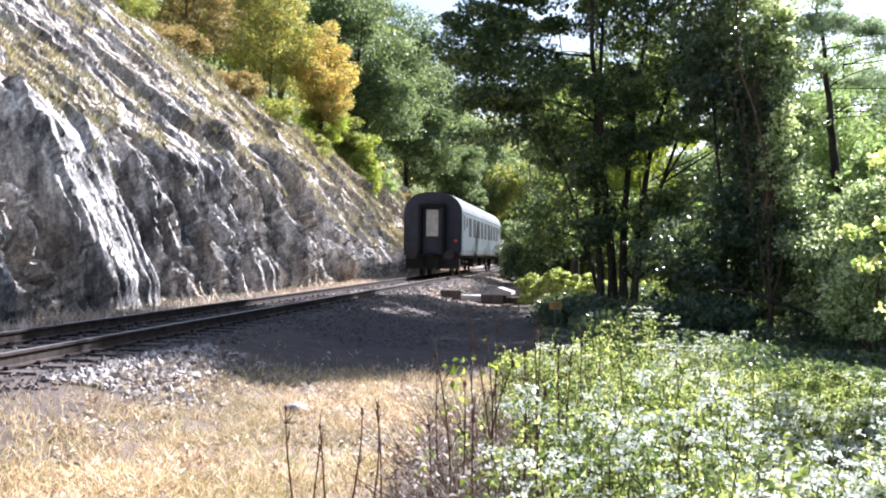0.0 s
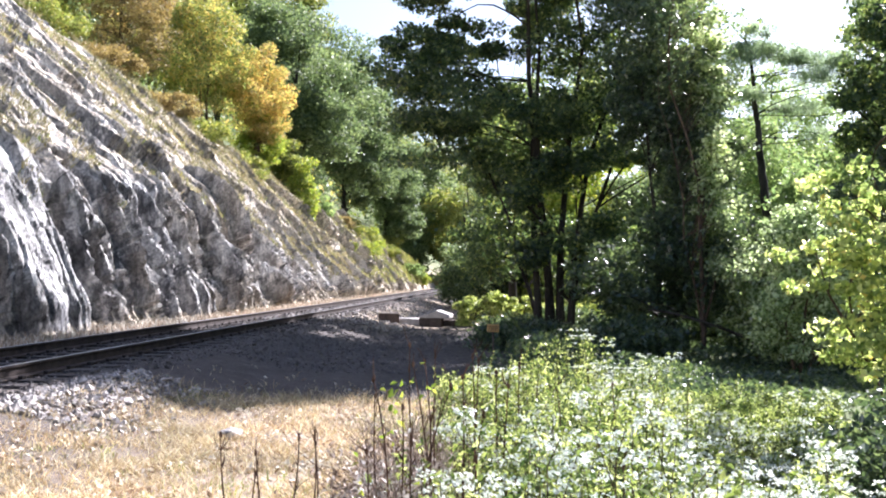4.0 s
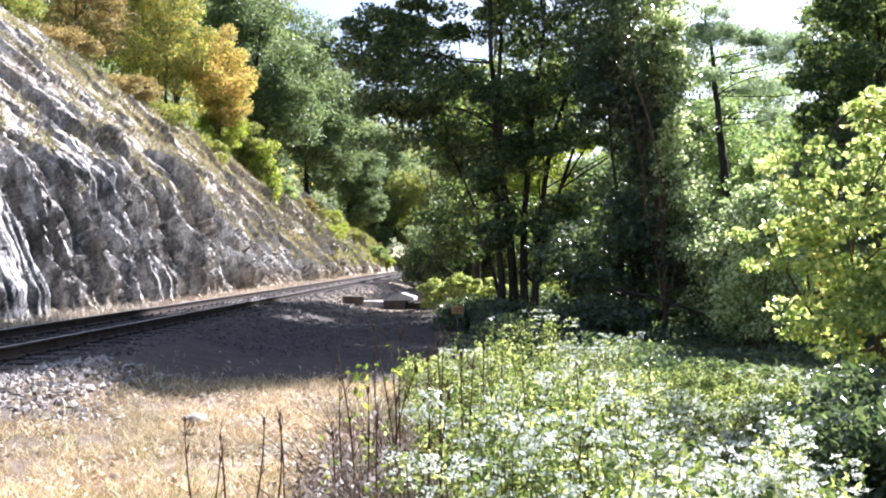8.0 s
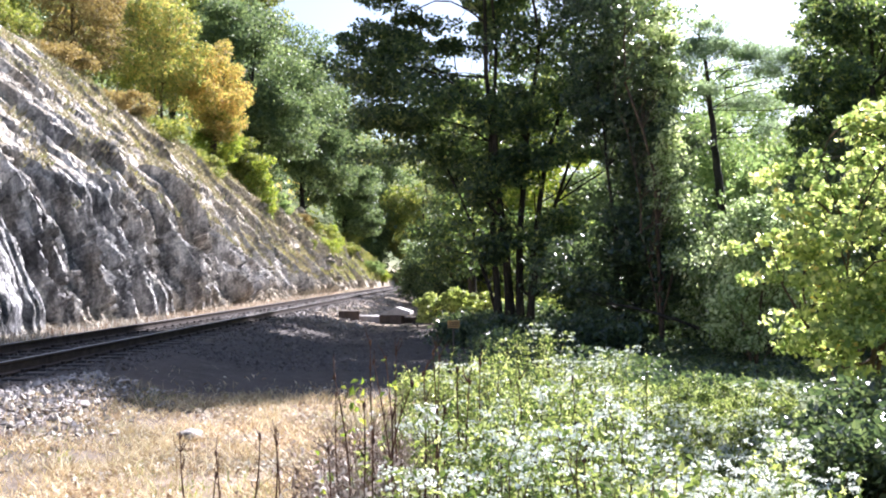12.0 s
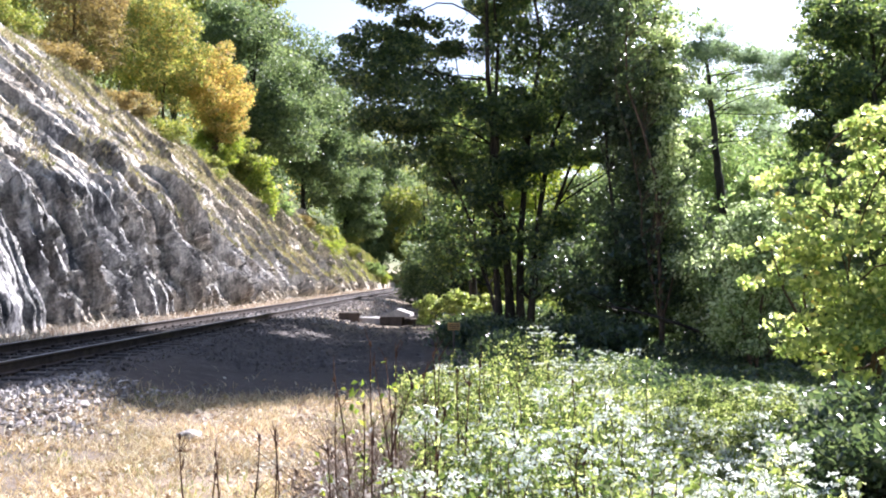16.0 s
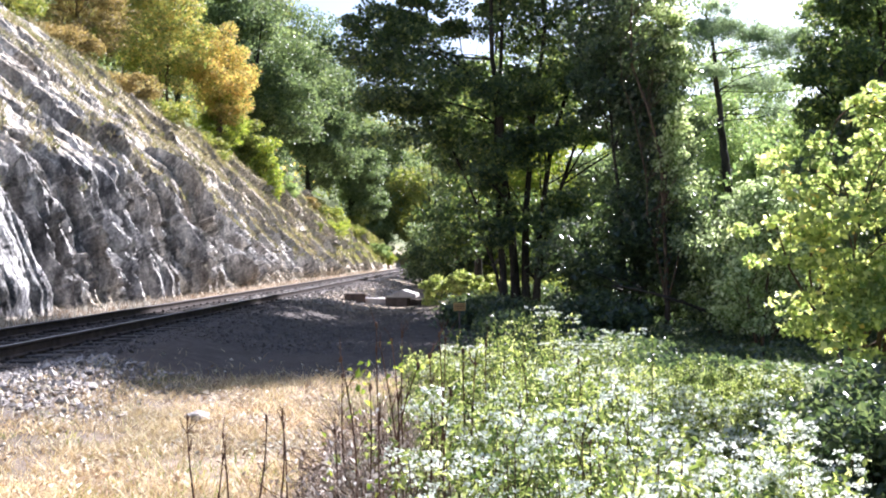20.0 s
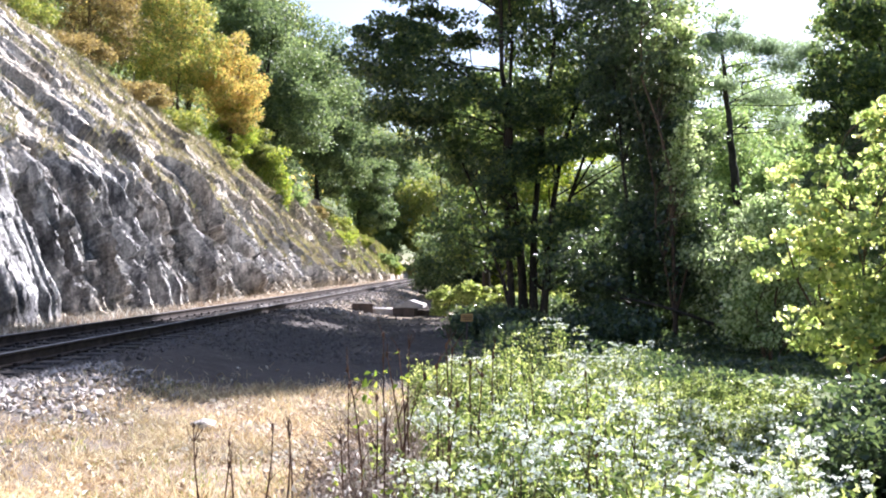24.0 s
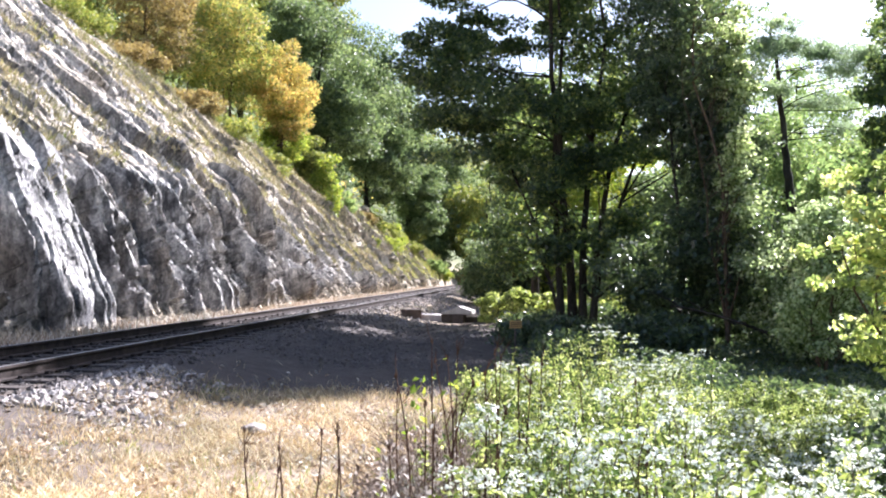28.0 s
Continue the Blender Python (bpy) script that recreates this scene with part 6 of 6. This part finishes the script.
def leaning_poles():
    for x, y, h, lean in [(-0.85, 60, 4.6, 0.25), (-0.45, 60.5, 5.2, 0.6)]:
        r = np.random.default_rng(int(h * 10))
        base = (x, y, gz(x, y) + 0.0)
        p = thing("dead_tree", "thin bare dead tree trunk leaning over", "dead tree", pose(*base))
        co, fa = tube(bend((lean, 0, -0.2), (-lean * 0.6, 0, h + 2), r, 0.02, 8), np.linspace(0.09, 0.04, 8), 8)
        put("trunk", mesh_of("trunk", co, fa, M_BARK, True), p)
        co, fa = tube(bend((0, 0, h * 0.8), (0.7, 0.2, h * 1.05), r, 0.05, 5), np.linspace(0.03, 0.01, 5), 5)
        put("limb", mesh_of("limb", co, fa, M_BARK, True), p)
    # broken branch lying in the undergrowth
    r = np.random.default_rng(5)
    b = thing("fallen_branch", "dark fallen branch lying in the undergrowth", "branch", pose(5.0, 19.2, gz(5, 19.2)))
    co, fa = tube(bend((-1.6, 0.4, 1.0), (1.0, -0.3, 0.12), r, 0.04, 8), np.linspace(0.02, 0.04, 8), 8)
    put("stem", mesh_of("stem", co, fa, M_BARK, True), b)
    for s in range(4):
        a = np.array([-1.4 + 0.5 * s, 0.35 - 0.1 * s, 0.95 - 0.15 * s])
        co, fa = tube(bend(a, a + [-0.7, r.normal() * 0.3, 0.35], r, 0.1, 5), np.linspace(0.02, 0.006, 5), 5)
        put("side_branch", mesh_of("side_branch", co, fa, M_BARK), b)


leaning_poles()


# ---- what moves ----
def motions():
    rows = [(t, coach_pose(46.0 + 17.5 * t)) for t in (0, 0.25, 0.5, 0.75, 1.0, 1.25, 1.5, 1.75, 2.0, 2.25, 2.5, 3, 3.5, 4, 5, 6, 8, 10, 12, 14, 16, 18, 20, 22, 24, 26, 28)]
    walk(coach, rows)
    for wheel in wheels:
        x, y, z = wheel.matrix_basis.translation
        turns = [(0.03 * i, pose(x, y, z, -math.degrees(17.5 * 0.03 * i / 0.46))) for i in range(101)]
        walk(wheel, turns + [(28.0, turns[-1][1])])


motions()
